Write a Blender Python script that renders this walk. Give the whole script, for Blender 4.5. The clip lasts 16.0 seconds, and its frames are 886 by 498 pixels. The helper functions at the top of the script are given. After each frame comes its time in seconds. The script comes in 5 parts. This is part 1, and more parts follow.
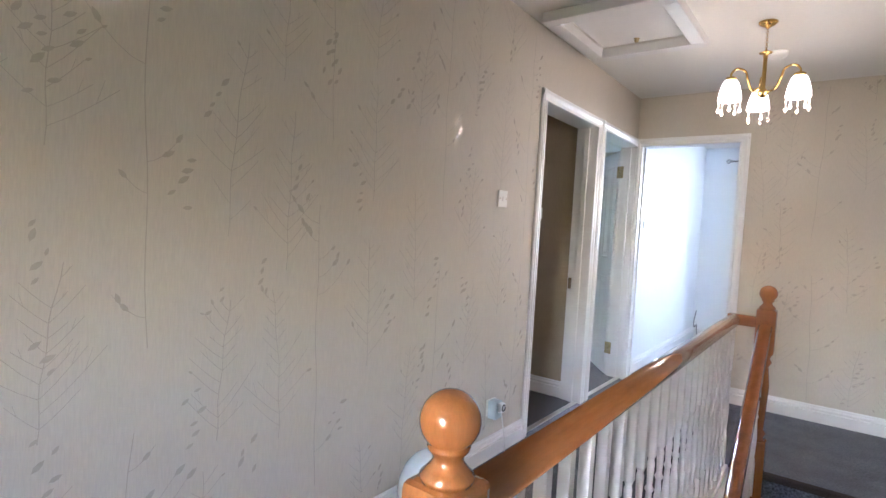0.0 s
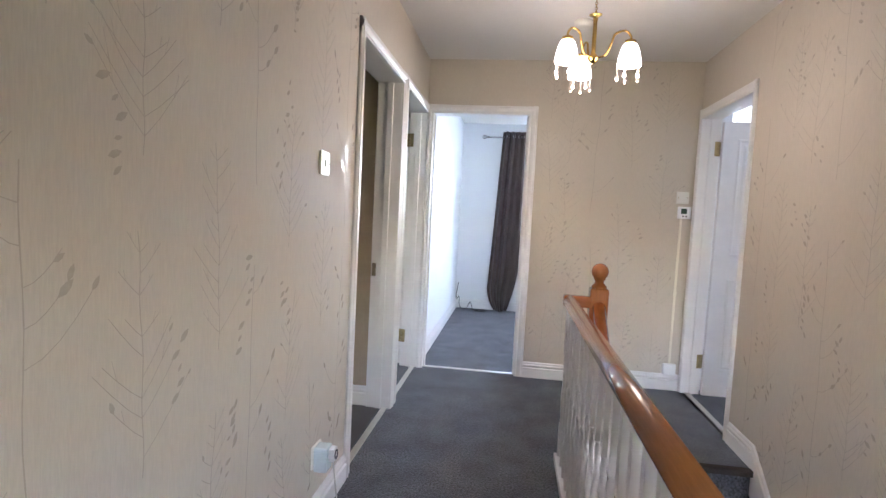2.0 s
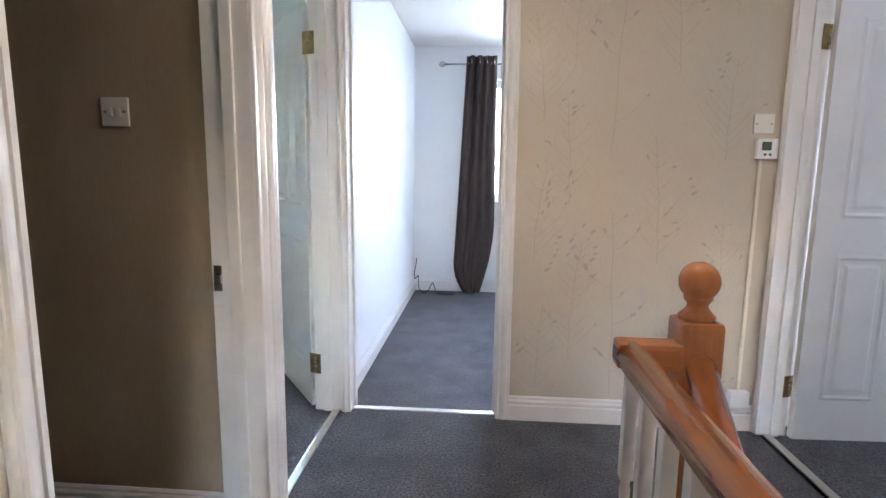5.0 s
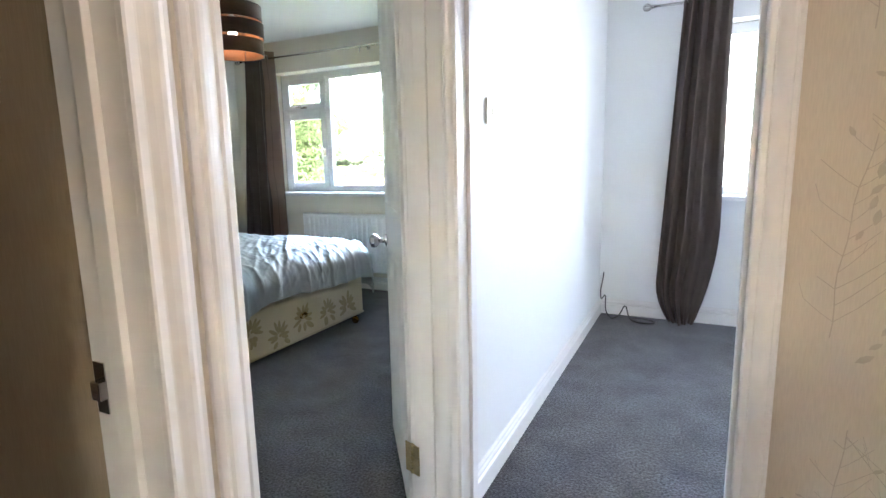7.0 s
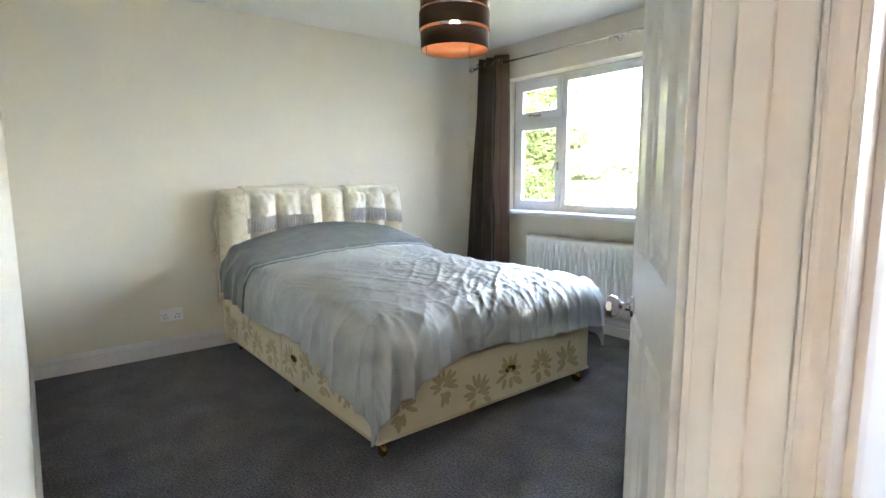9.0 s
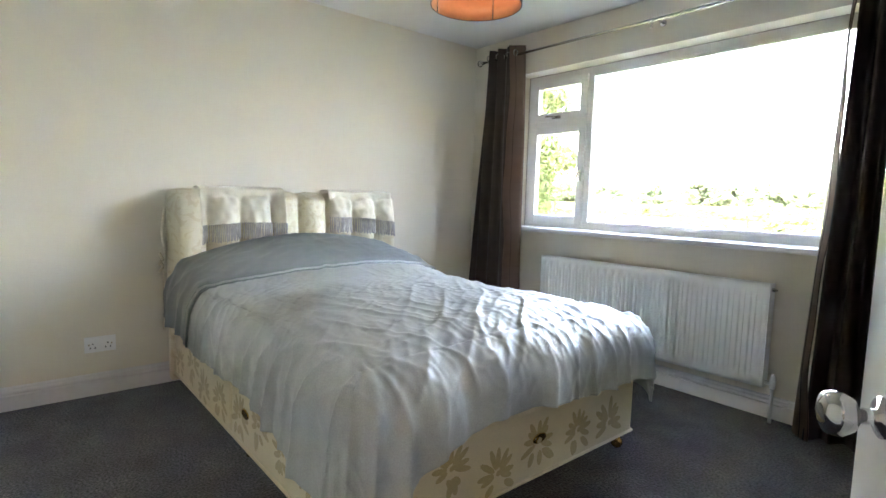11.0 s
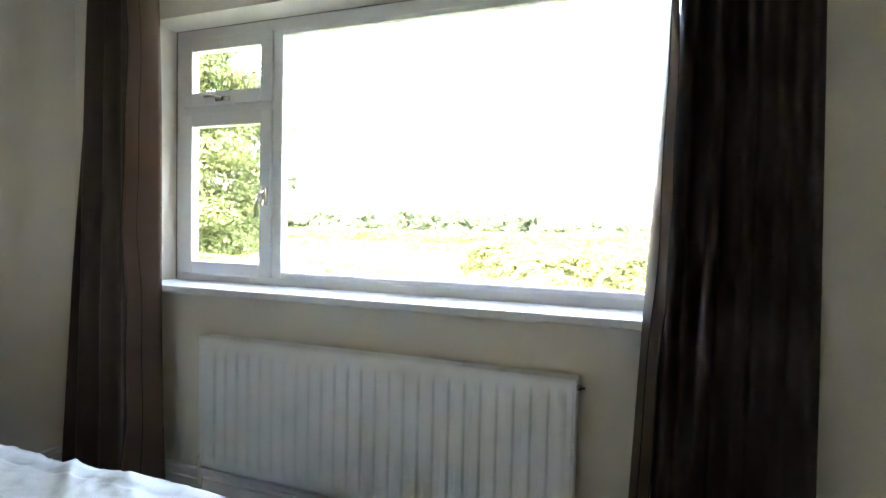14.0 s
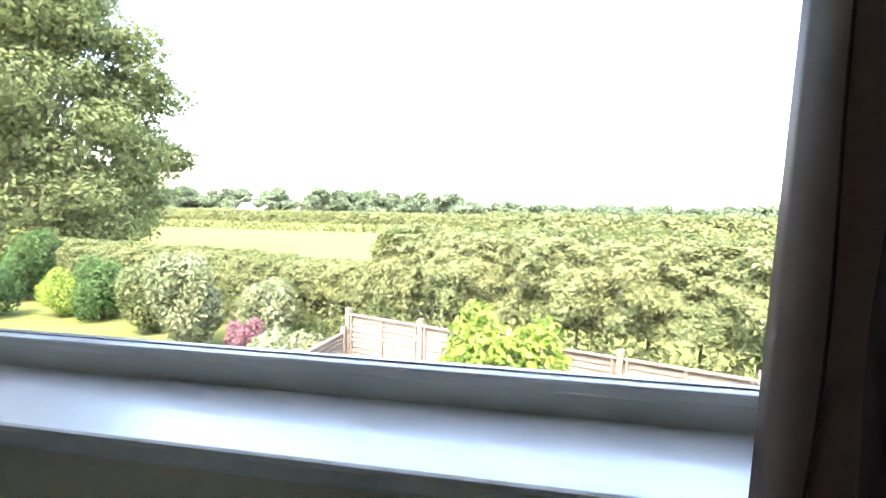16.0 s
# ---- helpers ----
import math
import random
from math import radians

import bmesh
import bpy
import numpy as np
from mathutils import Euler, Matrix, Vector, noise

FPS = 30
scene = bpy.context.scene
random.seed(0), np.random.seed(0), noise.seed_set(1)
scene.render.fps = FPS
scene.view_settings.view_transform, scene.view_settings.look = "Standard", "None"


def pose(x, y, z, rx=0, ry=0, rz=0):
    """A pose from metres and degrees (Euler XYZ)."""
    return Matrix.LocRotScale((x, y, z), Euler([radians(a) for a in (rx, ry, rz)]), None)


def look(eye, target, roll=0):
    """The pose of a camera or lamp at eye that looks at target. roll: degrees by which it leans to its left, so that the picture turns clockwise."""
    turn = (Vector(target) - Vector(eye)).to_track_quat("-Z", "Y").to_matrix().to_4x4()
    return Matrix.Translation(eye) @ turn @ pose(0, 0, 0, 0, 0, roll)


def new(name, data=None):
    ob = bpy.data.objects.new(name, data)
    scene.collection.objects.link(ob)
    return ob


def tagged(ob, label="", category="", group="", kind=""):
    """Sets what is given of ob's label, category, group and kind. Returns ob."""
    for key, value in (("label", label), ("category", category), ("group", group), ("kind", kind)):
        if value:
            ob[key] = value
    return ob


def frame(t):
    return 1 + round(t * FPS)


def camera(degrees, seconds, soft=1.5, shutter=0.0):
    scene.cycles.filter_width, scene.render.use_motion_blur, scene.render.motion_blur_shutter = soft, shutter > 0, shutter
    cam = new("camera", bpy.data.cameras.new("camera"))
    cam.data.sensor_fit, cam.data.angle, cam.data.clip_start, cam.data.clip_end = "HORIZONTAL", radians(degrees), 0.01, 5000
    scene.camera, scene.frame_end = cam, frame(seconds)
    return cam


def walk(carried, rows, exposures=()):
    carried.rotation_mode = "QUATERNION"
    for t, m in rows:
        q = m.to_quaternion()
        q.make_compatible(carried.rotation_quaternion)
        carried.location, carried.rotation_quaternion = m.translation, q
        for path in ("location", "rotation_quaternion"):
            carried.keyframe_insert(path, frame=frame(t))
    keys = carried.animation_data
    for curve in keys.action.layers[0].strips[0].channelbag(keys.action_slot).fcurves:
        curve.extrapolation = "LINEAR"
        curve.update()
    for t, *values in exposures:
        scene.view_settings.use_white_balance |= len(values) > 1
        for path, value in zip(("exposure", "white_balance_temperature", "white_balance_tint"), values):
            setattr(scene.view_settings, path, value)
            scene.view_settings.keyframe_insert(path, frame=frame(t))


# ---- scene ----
cam = camera(80.6, 16.0)
PATH = [
    (0, (0.299, 0.042, 1.227), (-0.905, 1.636, 1.137), 3.3),
    (0.5, (0.041, 0.104, 1.224), (-0.9, 1.867, 1.144), 3.1),
    (1, (-0.119, 0.224, 1.221), (-0.869, 2.076, 1.139), 2.2),
    (1.5, (-0.302, 0.374, 1.218), (-0.811, 2.305, 1.115), 2.3),
    (2, (-0.415, 0.549, 1.225), (-0.677, 2.527, 1.087), 2.9),
    (2.5, (-0.472, 0.779, 1.204), (-0.552, 2.771, 1.048), 3.2),
    (3, (-0.534, 1.051, 1.229), (-0.525, 3.042, 1.04), 3.2),
    (3.2, (-0.548, 1.154, 1.238), (-0.521, 3.145, 1.043), 3.0),
    (5.3, (-0.423, 2.283, 1.189), (-0.625, 4.251, 0.895), 0.7),
    (5.5, (-0.421, 2.402, 1.189), (-0.671, 4.365, 0.897), 1.0),
    (6, (-0.437, 2.699, 1.188), (-0.841, 4.635, 0.889), 0.9),
    (6.5, (-0.451, 2.976, 1.174), (-1.065, 4.855, 0.87), -0.8),
    (7, (-0.463, 3.202, 1.178), (-1.33, 4.976, 0.856), -1.1),
    (7.5, (-0.552, 3.403, 1.17), (-1.626, 5.061, 0.858), -0.8),
    (8, (-0.669, 3.62, 1.172), (-1.937, 5.141, 0.89), -0.4),
    (8.5, (-0.818, 3.77, 1.182), (-2.26, 5.128, 0.907), -0.7),
    (8.7, (-0.853, 3.793, 1.196), (-2.366, 5.07, 0.917), -0.7),
    (10.8, (-1.417, 4.194, 1.113), (-3.01, 5.388, 0.92), 1.2),
    (11, (-1.496, 4.213, 1.123), (-3.021, 5.492, 0.93), 1.6),
    (11.5, (-1.616, 4.345, 1.12), (-2.971, 5.808, 0.956), 2.0),
    (12, (-1.746, 4.549, 1.138), (-2.937, 6.151, 1.007), 1.5),
    (12.5, (-1.895, 4.771, 1.138), (-2.93, 6.481, 1.047), 1.2),
    (13, (-2.053, 5.001, 1.158), (-2.938, 6.792, 1.065), 2.0),
    (13.5, (-2.19, 5.267, 1.158), (-2.96, 7.109, 1.069), 1.5),
    (14, (-2.293, 5.551, 1.186), (-2.975, 7.429, 1.114), 1.3),
    (14.5, (-2.38, 5.83, 1.199), (-2.954, 7.745, 1.142), 1.6),
    (15, (-2.447, 6.08, 1.225), (-2.917, 8.023, 1.151), 1.8),
    (15.5, (-2.491, 6.343, 1.239), (-2.893, 8.299, 1.146), 1.1),
    (16, (-2.474, 6.64, 1.24), (-2.855, 8.598, 1.1), 1.2),
]
EXPOSURES = [(0.0, 6.95, 5600, 20), (3.0, 6.88, 5800, 20), (5.5, 6.8, 5950, 20), (6.5, 6.85, 6200, 18), (7.5, 6.9, 6350, 18), (8.5, 6.95, 6700, 21), (11.0, 6.85, 6900, 23), (12.5, 6.75, 6900, 23), (13.5, 6.45, 6900, 22), (14.5, 6.15, 6750, 20), (15.0, 5.75, 6700, 20), (16.0, 4.7, 6550, 20)]
walk(cam, [(t, look(eye, target, roll)) for t, eye, target, roll in PATH], EXPOSURES)

# ---- light ----
world = bpy.data.worlds.new("sky")
scene.world = world
world.use_nodes = True
wn = world.node_tree
sky = wn.nodes.new("ShaderNodeTexSky")
sky.sky_type, sky.sun_disc = "NISHITA", False
sky.sun_elevation, sky.sun_rotation = radians(56), radians(180)
sky.air_density, sky.dust_density = 1.5, 3.0
wn.links.new(sky.outputs[0], wn.nodes["Background"].inputs[0])
wn.nodes["Background"].inputs[1].default_value = 0.15
sun_data = bpy.data.lights.new("sun", "SUN")
sun_data.energy, sun_data.angle, sun_data.color = 0.8, radians(2.0), (1.0, 0.95, 0.86)
sun = new("sun", sun_data)
SUN_FROM = Vector((0, -math.cos(radians(56)), math.sin(radians(56))))
sun.matrix_world = look(SUN_FROM * 60, (0, 0, 0))


def window_lamp(name, x, y, z, wide, high, watts, target):
    """A lamp added at a window to stand in for the sky's light."""
    d = bpy.data.lights.new(name, "AREA")
    d.shape, d.size, d.size_y, d.energy, d.color = "RECTANGLE", wide, high, watts, (0.86, 0.93, 1.0)
    new(name, d).matrix_world = look((x, y, z), target)


# extra lamp behind the small room's panes, which whitens window and room
window_lamp("small_room_sky_lamp", 0.21, 7.57, 1.50, 1.3, 1.05, 0.38, (0.0, 3, 1.2))
# extra lamp that brightens the next room, by a window out of view
window_lamp("east_room_sky_lamp", 2.2, 7.24, 1.45, 1.2, 1.0, 0.9, (2.2, 3, 1.0))


# ---- materials ----
def mat(name, base, rough=0.6, metal=0.0, big=(1.5, 0.10), fine=(60.0, 0.08), bump=0.15, depth=0.002, stretch=(1, 1, 1), spec=0.5, tint=None, island=0.0, sheen=0.0, coat=0.0):
    """A surface with stains at a large scale, grain at a small one, and relief."""
    m = bpy.data.materials.new(name)
    m.use_nodes = True
    t, n = m.node_tree, m.node_tree.nodes
    p = n["Principled BSDF"]
    co = n.new("ShaderNodeTexCoord")
    mp = n.new("ShaderNodeMapping")
    mp.inputs["Scale"].default_value = stretch
    t.links.new(co.outputs["Object"], mp.inputs["Vector"])

    def noisy(scale, detail):
        k = n.new("ShaderNodeTexNoise")
        k.inputs["Scale"].default_value, k.inputs["Detail"].default_value = scale, detail
        t.links.new(mp.outputs[0], k.inputs["Vector"])
        return k
    a, b = noisy(big[0], 4), noisy(fine[0], 3)
    second = tint or tuple(c * 0.55 for c in base)
    mix1, mix2 = n.new("ShaderNodeMix"), n.new("ShaderNodeMix")
    for k, source, amount in ((mix1, a, big[1]), (mix2, b, fine[1])):
        k.data_type = "RGBA"
        ramp = n.new("ShaderNodeMapRange")
        ramp.inputs["From Min"].default_value, ramp.inputs["From Max"].default_value = 0.3, 0.7
        ramp.inputs["To Max"].default_value = min(1.0, amount * 2)
        t.links.new(source.outputs["Fac"], ramp.inputs["Value"])
        t.links.new(ramp.outputs[0], k.inputs[0])
    mix1.inputs[6].default_value, mix1.inputs[7].default_value = (*base, 1), (*second, 1)
    t.links.new(mix1.outputs[2], mix2.inputs[6])
    mix2.inputs[7].default_value = (*[c * 0.35 for c in second], 1)
    out = mix2.outputs[2]
    if island:
        g, hsv = n.new("ShaderNodeNewGeometry"), n.new("ShaderNodeHueSaturation")
        r = n.new("ShaderNodeMapRange")
        r.inputs["To Min"].default_value, r.inputs["To Max"].default_value = 1 - island, 1 + island
        t.links.new(g.outputs["Random Per Island"], r.inputs["Value"])
        t.links.new(r.outputs[0], hsv.inputs["Value"])
        t.links.new(out, hsv.inputs["Color"])
        out = hsv.outputs[0]
    t.links.new(out, p.inputs["Base Color"])
    p.inputs["Roughness"].default_value, p.inputs["Metallic"].default_value = rough, metal
    p.inputs["Specular IOR Level"].default_value = spec
    p.inputs["Sheen Weight"].default_value = sheen
    p.inputs["Coat Weight"].default_value = coat
    if bump:
        bp = n.new("ShaderNodeBump")
        bp.inputs["Strength"].default_value, bp.inputs["Distance"].default_value = bump, depth
        t.links.new(b.outputs["Fac"], bp.inputs["Height"])
        t.links.new(bp.outputs[0], p.inputs["Normal"])
    return m


def glow(name, color, strength):
    m = bpy.data.materials.new(name)
    m.use_nodes = True
    p = m.node_tree.nodes["Principled BSDF"]
    p.inputs["Base Color"].default_value = (*color, 1)
    p.inputs["Emission Color"].default_value = (*color, 1)
    p.inputs["Emission Strength"].default_value = strength
    return m


def clear(name, color=(1, 1, 1), rough=0.0):
    m = bpy.data.materials.new(name)
    m.use_nodes = True
    p = m.node_tree.nodes["Principled BSDF"]
    p.inputs["Base Color"].default_value = (*color, 1)
    p.inputs["Transmission Weight"].default_value, p.inputs["Roughness"].default_value, p.inputs["IOR"].default_value = 1.0, rough, 1.45
    return m


def pine(name, stretch, base=(0.35, 0.128, 0.036), dark=(0.21, 0.07, 0.018)):
    """Lacquered pine with grain along one axis and a few knots."""
    m = mat(name, base, 0.22, big=(7.0, 0.35), fine=(55.0, 0.07), bump=0.04, stretch=stretch, tint=dark, coat=0.35)
    t, n = m.node_tree, m.node_tree.nodes
    p = n["Principled BSDF"]
    under = p.inputs["Base Color"].links[0].from_socket
    co, v = n.new("ShaderNodeTexCoord"), n.new("ShaderNodeTexVoronoi")
    v.inputs["Scale"].default_value = 3.3
    t.links.new(co.outputs["Object"], v.inputs["Vector"])
    r = n.new("ShaderNodeMapRange")
    r.inputs["From Min"].default_value, r.inputs["From Max"].default_value = 0.055, 0.03
    t.links.new(v.outputs["Distance"], r.inputs["Value"])
    k = n.new("ShaderNodeMix")
    k.data_type = "RGBA"
    t.links.new(r.outputs[0], k.inputs[0])
    t.links.new(under, k.inputs[6])
    k.inputs[7].default_value = (0.08, 0.025, 0.008, 1)
    t.links.new(k.outputs[2], p.inputs["Base Color"])
    return m


def satin(name, base, rough, metal, weave, line=None):
    """Shiny woven cloth; with line, stitched wavy lines run down it by the cloth's own coordinates."""
    m = mat(name, base, rough, metal, big=(3.0, 0.18), fine=(240.0, 0.10), bump=0.12, depth=0.0015, stretch=weave, spec=0.5, sheen=0.06)
    if line:
        t, n = m.node_tree, m.node_tree.nodes
        p = n["Principled BSDF"]
        under = p.inputs["Base Color"].links[0].from_socket
        uv, sep = n.new("ShaderNodeUVMap"), n.new("ShaderNodeSeparateXYZ")
        t.links.new(uv.outputs[0], sep.inputs[0])

        def calc(op, a, b):
            k = n.new("ShaderNodeMath")
            k.operation = op
            for i, q in enumerate((a, b)):
                if isinstance(q, (int, float)):
                    k.inputs[i].default_value = q
                else:
                    t.links.new(q, k.inputs[i])
            return k.outputs[0]
        wave = calc("MULTIPLY", calc("SINE", calc("MULTIPLY", sep.outputs[1], 34.0), 0), 0.12)
        pos = calc("FRACT", calc("ADD", calc("MULTIPLY", sep.outputs[0], 17.0), wave), 0)
        on = calc("LESS_THAN", pos, 0.055)
        k = n.new("ShaderNodeMix")
        k.data_type = "RGBA"
        t.links.new(on, k.inputs[0])
        t.links.new(under, k.inputs[6])
        k.inputs[7].default_value = (*line, 1)
        t.links.new(k.outputs[2], p.inputs["Base Color"])
    return m


def creased(m, scale, stretch, depth):
    """Sharp fine creases over a cloth's weave."""
    t, n = m.node_tree, m.node_tree.nodes
    p = n["Principled BSDF"]
    co = n.new("ShaderNodeTexCoord")
    under = p.inputs["Normal"].links[0].from_socket
    for k, (turn, sc) in enumerate(((35, scale), (-20, scale * 0.55))):
        mp, tx, bp = n.new("ShaderNodeMapping"), n.new("ShaderNodeTexNoise"), n.new("ShaderNodeBump")
        mp.inputs["Rotation"].default_value = (0, 0, radians(turn))
        mp.inputs["Scale"].default_value = stretch
        tx.noise_type = "RIDGED_MULTIFRACTAL"
        tx.inputs["Scale"].default_value, tx.inputs["Detail"].default_value, tx.inputs["Distortion"].default_value = sc, 2.0, 0.5
        bp.inputs["Strength"].default_value, bp.inputs["Distance"].default_value = 0.6, depth * (1 + k)
        t.links.new(co.outputs["Object"], mp.inputs["Vector"])
        t.links.new(mp.outputs[0], tx.inputs["Vector"])
        t.links.new(tx.outputs["Fac"], bp.inputs["Height"])
        t.links.new(under, bp.inputs["Normal"])
        under = bp.outputs[0]
    t.links.new(under, p.inputs["Normal"])
    return m


def damask(name, base, gold):
    """Cream brocade: pale ground with blots of a slightly darker woven sheen."""
    m = mat(name, base, 0.45, big=(9.0, 0.0), fine=(300.0, 0.06), bump=0.1, depth=0.001, sheen=0.3)
    t, n = m.node_tree, m.node_tree.nodes
    p = n["Principled BSDF"]
    under = p.inputs["Base Color"].links[0].from_socket
    co, k1 = n.new("ShaderNodeTexCoord"), n.new("ShaderNodeTexNoise")
    k1.inputs["Scale"].default_value, k1.inputs["Detail"].default_value, k1.inputs["Distortion"].default_value = 11.0, 1.5, 2.2
    t.links.new(co.outputs["Object"], k1.inputs["Vector"])
    r = n.new("ShaderNodeMapRange")
    r.inputs["From Min"].default_value, r.inputs["From Max"].default_value, r.inputs["To Max"].default_value = 0.54, 0.57, 0.75
    t.links.new(k1.outputs["Fac"], r.inputs["Value"])
    k = n.new("ShaderNodeMix")
    k.data_type = "RGBA"
    t.links.new(r.outputs[0], k.inputs[0])
    t.links.new(under, k.inputs[6])
    k.inputs[7].default_value = (*gold, 1)
    t.links.new(k.outputs[2], p.inputs["Base Color"])
    return m


M_PAPER = mat("wallpaper", (0.595, 0.535, 0.45), 0.66, big=(1.2, 0.05), fine=(42.0, 0.07), bump=0.16, depth=0.0012, stretch=(9, 9, 0.7), tint=(0.50, 0.44, 0.35), spec=0.35)
M_PRINT = mat("pearl_print", (0.560, 0.503, 0.424), 0.17, 0.08, big=(6, 0.10), fine=(70, 0.05), bump=0.30)
# box room walls: browner and darker than the landing's paper
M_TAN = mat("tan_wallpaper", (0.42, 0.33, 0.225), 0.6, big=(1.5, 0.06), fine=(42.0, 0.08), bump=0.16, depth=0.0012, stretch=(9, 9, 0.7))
M_CREAM = mat("cream_wall_paint", (0.79, 0.735, 0.62), 0.75, big=(0.9, 0.04), fine=(130, 0.02), bump=0.08)
M_WHITEWALL = mat("white_wall_paint", (0.80, 0.81, 0.81), 0.55, big=(0.9, 0.03), fine=(130, 0.015), bump=0.08)
M_CEIL = mat("ceiling_paint", (0.80, 0.78, 0.74), 0.85, big=(0.8, 0.03), fine=(90, 0.02), bump=0.1)
M_GLOSS = mat("white_gloss_paint", (0.80, 0.785, 0.77), 0.32, big=(2.5, 0.04), fine=(40, 0.015), bump=0.03, coat=0.15)
M_UPVC = mat("white_plastic", (0.87, 0.87, 0.86), 0.30, big=(3, 0.03), fine=(60, 0.01), bump=0.02)
M_PLASTIC = mat("switch_plastic", (0.78, 0.76, 0.70), 0.35, big=(12, 0.04), fine=(90, 0.01), bump=0.0)
M_DARKPLASTIC = mat("dark_plastic", (0.03, 0.03, 0.035), 0.4, bump=0.0)
M_CARPET = mat("grey_carpet", (0.175, 0.182, 0.210), 0.95, big=(5.5, 0.40), fine=(105.0, 0.50), bump=0.9, depth=0.006, spec=0.1, tint=(0.066, 0.070, 0.083), sheen=0.2)
M_STAIRCARPET = mat("brown_stair_carpet", (0.06, 0.048, 0.042), 0.95, big=(3.2, 0.22), fine=(190.0, 0.30), bump=0.9, depth=0.006, spec=0.1)
M_LINO = mat("dark_vinyl", (0.05, 0.045, 0.045), 0.5, big=(3, 0.2), fine=(60, 0.1))
M_PINE_Y = pine("pine_along_rail", (5, 0.35, 5))
M_PINE_Z = pine("pine_newel", (5, 5, 0.5))
M_PINE_X = pine("pine_short_rail", (0.4, 5, 5))
M_CHROME = mat("chrome", (0.62, 0.61, 0.60), 0.12, 1.0, big=(9, 0.1), fine=(80, 0.03), bump=0.0)
M_BRASS = mat("brass", (0.72, 0.47, 0.14), 0.16, 1.0, big=(14, 0.2), fine=(80, 0.04), bump=0.0)
M_HINGE = mat("tarnished_brass", (0.50, 0.40, 0.22), 0.32, 1.0, big=(40, 0.35), fine=(150, 0.1), bump=0.05)
M_STRIP = mat("threshold_metal", (0.72, 0.70, 0.64), 0.3, 1.0, big=(5, 0.15), fine=(90, 0.05))
M_SHADE = glow("lit_opal_glass", (1.0, 0.86, 0.68), 0.09)
M_CRYSTAL = clear("crystal", (1.0, 0.95, 0.86))
M_OPAL = mat("opal_glass", (0.66, 0.75, 0.78), 0.12, big=(8, 0.1), fine=(60, 0.01), bump=0.0, coat=0.5)
M_GLASS = clear("window_glass")
# one brown satin twice: the second is lightened for daylight on the cloth
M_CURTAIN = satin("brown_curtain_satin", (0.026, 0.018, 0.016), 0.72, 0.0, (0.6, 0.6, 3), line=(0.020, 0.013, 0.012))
M_CURTAIN_LIT = satin("brown_curtain_lit", (0.062, 0.040, 0.032), 0.62, 0.0, (0.6, 0.6, 3), line=(0.046, 0.029, 0.023))
# curtain cloth at the free edge: daylight on it is put into a paler colour
M_LIT_EDGE = satin("lit_edge_satin", (0.17, 0.112, 0.082), 0.45, 0.0, (0.6, 0.6, 3))
lt, lnod = M_LIT_EDGE.node_tree, M_LIT_EDGE.node_tree.nodes
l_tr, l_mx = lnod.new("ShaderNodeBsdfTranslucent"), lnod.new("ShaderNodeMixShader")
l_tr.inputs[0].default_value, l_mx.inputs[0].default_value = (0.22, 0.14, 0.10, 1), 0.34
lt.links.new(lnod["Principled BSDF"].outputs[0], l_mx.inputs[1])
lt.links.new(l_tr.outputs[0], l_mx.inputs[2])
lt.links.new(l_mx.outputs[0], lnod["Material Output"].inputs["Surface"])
M_SEAM = mat("dark_seam_thread", (0.03, 0.018, 0.014), 0.7, bump=0.0)
M_DUVET = creased(satin("silver_satin", (0.49, 0.52, 0.515), 0.50, 0.20, (1, 1, 1)), 3.4, (0.7, 2.6, 1.6), 0.012)
M_BAND = creased(satin("grey_satin", (0.24, 0.275, 0.285), 0.38, 0.35, (1, 1, 1)), 3.5, (2.4, 0.8, 1.6), 0.005)
M_SHEET = mat("white_sheet", (0.62, 0.64, 0.66), 0.7, big=(5, 0.06), fine=(200, 0.03))
M_BASE = mat("cream_ticking", (0.73, 0.65, 0.45), 0.5, big=(5, 0.08), fine=(260, 0.08), bump=0.2, depth=0.001, sheen=0.3)
M_FLOWER = mat("gold_weave", (0.53, 0.43, 0.22), 0.38, big=(12, 0.15), fine=(200, 0.15), bump=0.2, sheen=0.2)
M_DAMASK = damask("cream_brocade", (0.78, 0.71, 0.54), (0.66, 0.57, 0.38))
M_THROW = mat("cream_throw", (0.79, 0.73, 0.59), 0.45, big=(14, 0.10), fine=(220, 0.05), sheen=0.3)
M_FRINGE = mat("grey_fringe", (0.60, 0.57, 0.56), 0.6, big=(30, 0.25), fine=(200, 0.1))
M_RAD = mat("radiator_enamel", (0.86, 0.86, 0.84), 0.48, big=(3, 0.03), fine=(60, 0.01), bump=0.02)
M_VENEER = mat("dark_veneer", (0.085, 0.045, 0.028), 0.35, big=(10, 0.25), fine=(60, 0.2), stretch=(1, 1, 6), bump=0.08)
M_INNER = mat("copper_lining", (0.55, 0.25, 0.12), 0.4, big=(10, 0.1), fine=(60, 0.05))
M_BULB = glow("lit_bulb", (1.0, 0.82, 0.6), 0.14)
M_CABLE = mat("black_cable", (0.02, 0.02, 0.022), 0.5, bump=0.0)
M_WHITECABLE = mat("white_cable", (0.75, 0.75, 0.72), 0.5, bump=0.0)
M_LCD = mat("display", (0.05, 0.09, 0.06), 0.2, bump=0.0)
M_BRICK = mat("outer_render", (0.42, 0.36, 0.30), 0.85, big=(2, 0.15), fine=(30, 0.2), bump=0.4)
M_TILE = mat("roof_tiles", (0.14, 0.10, 0.09), 0.85, big=(2, 0.2), fine=(20, 0.2), bump=0.4)
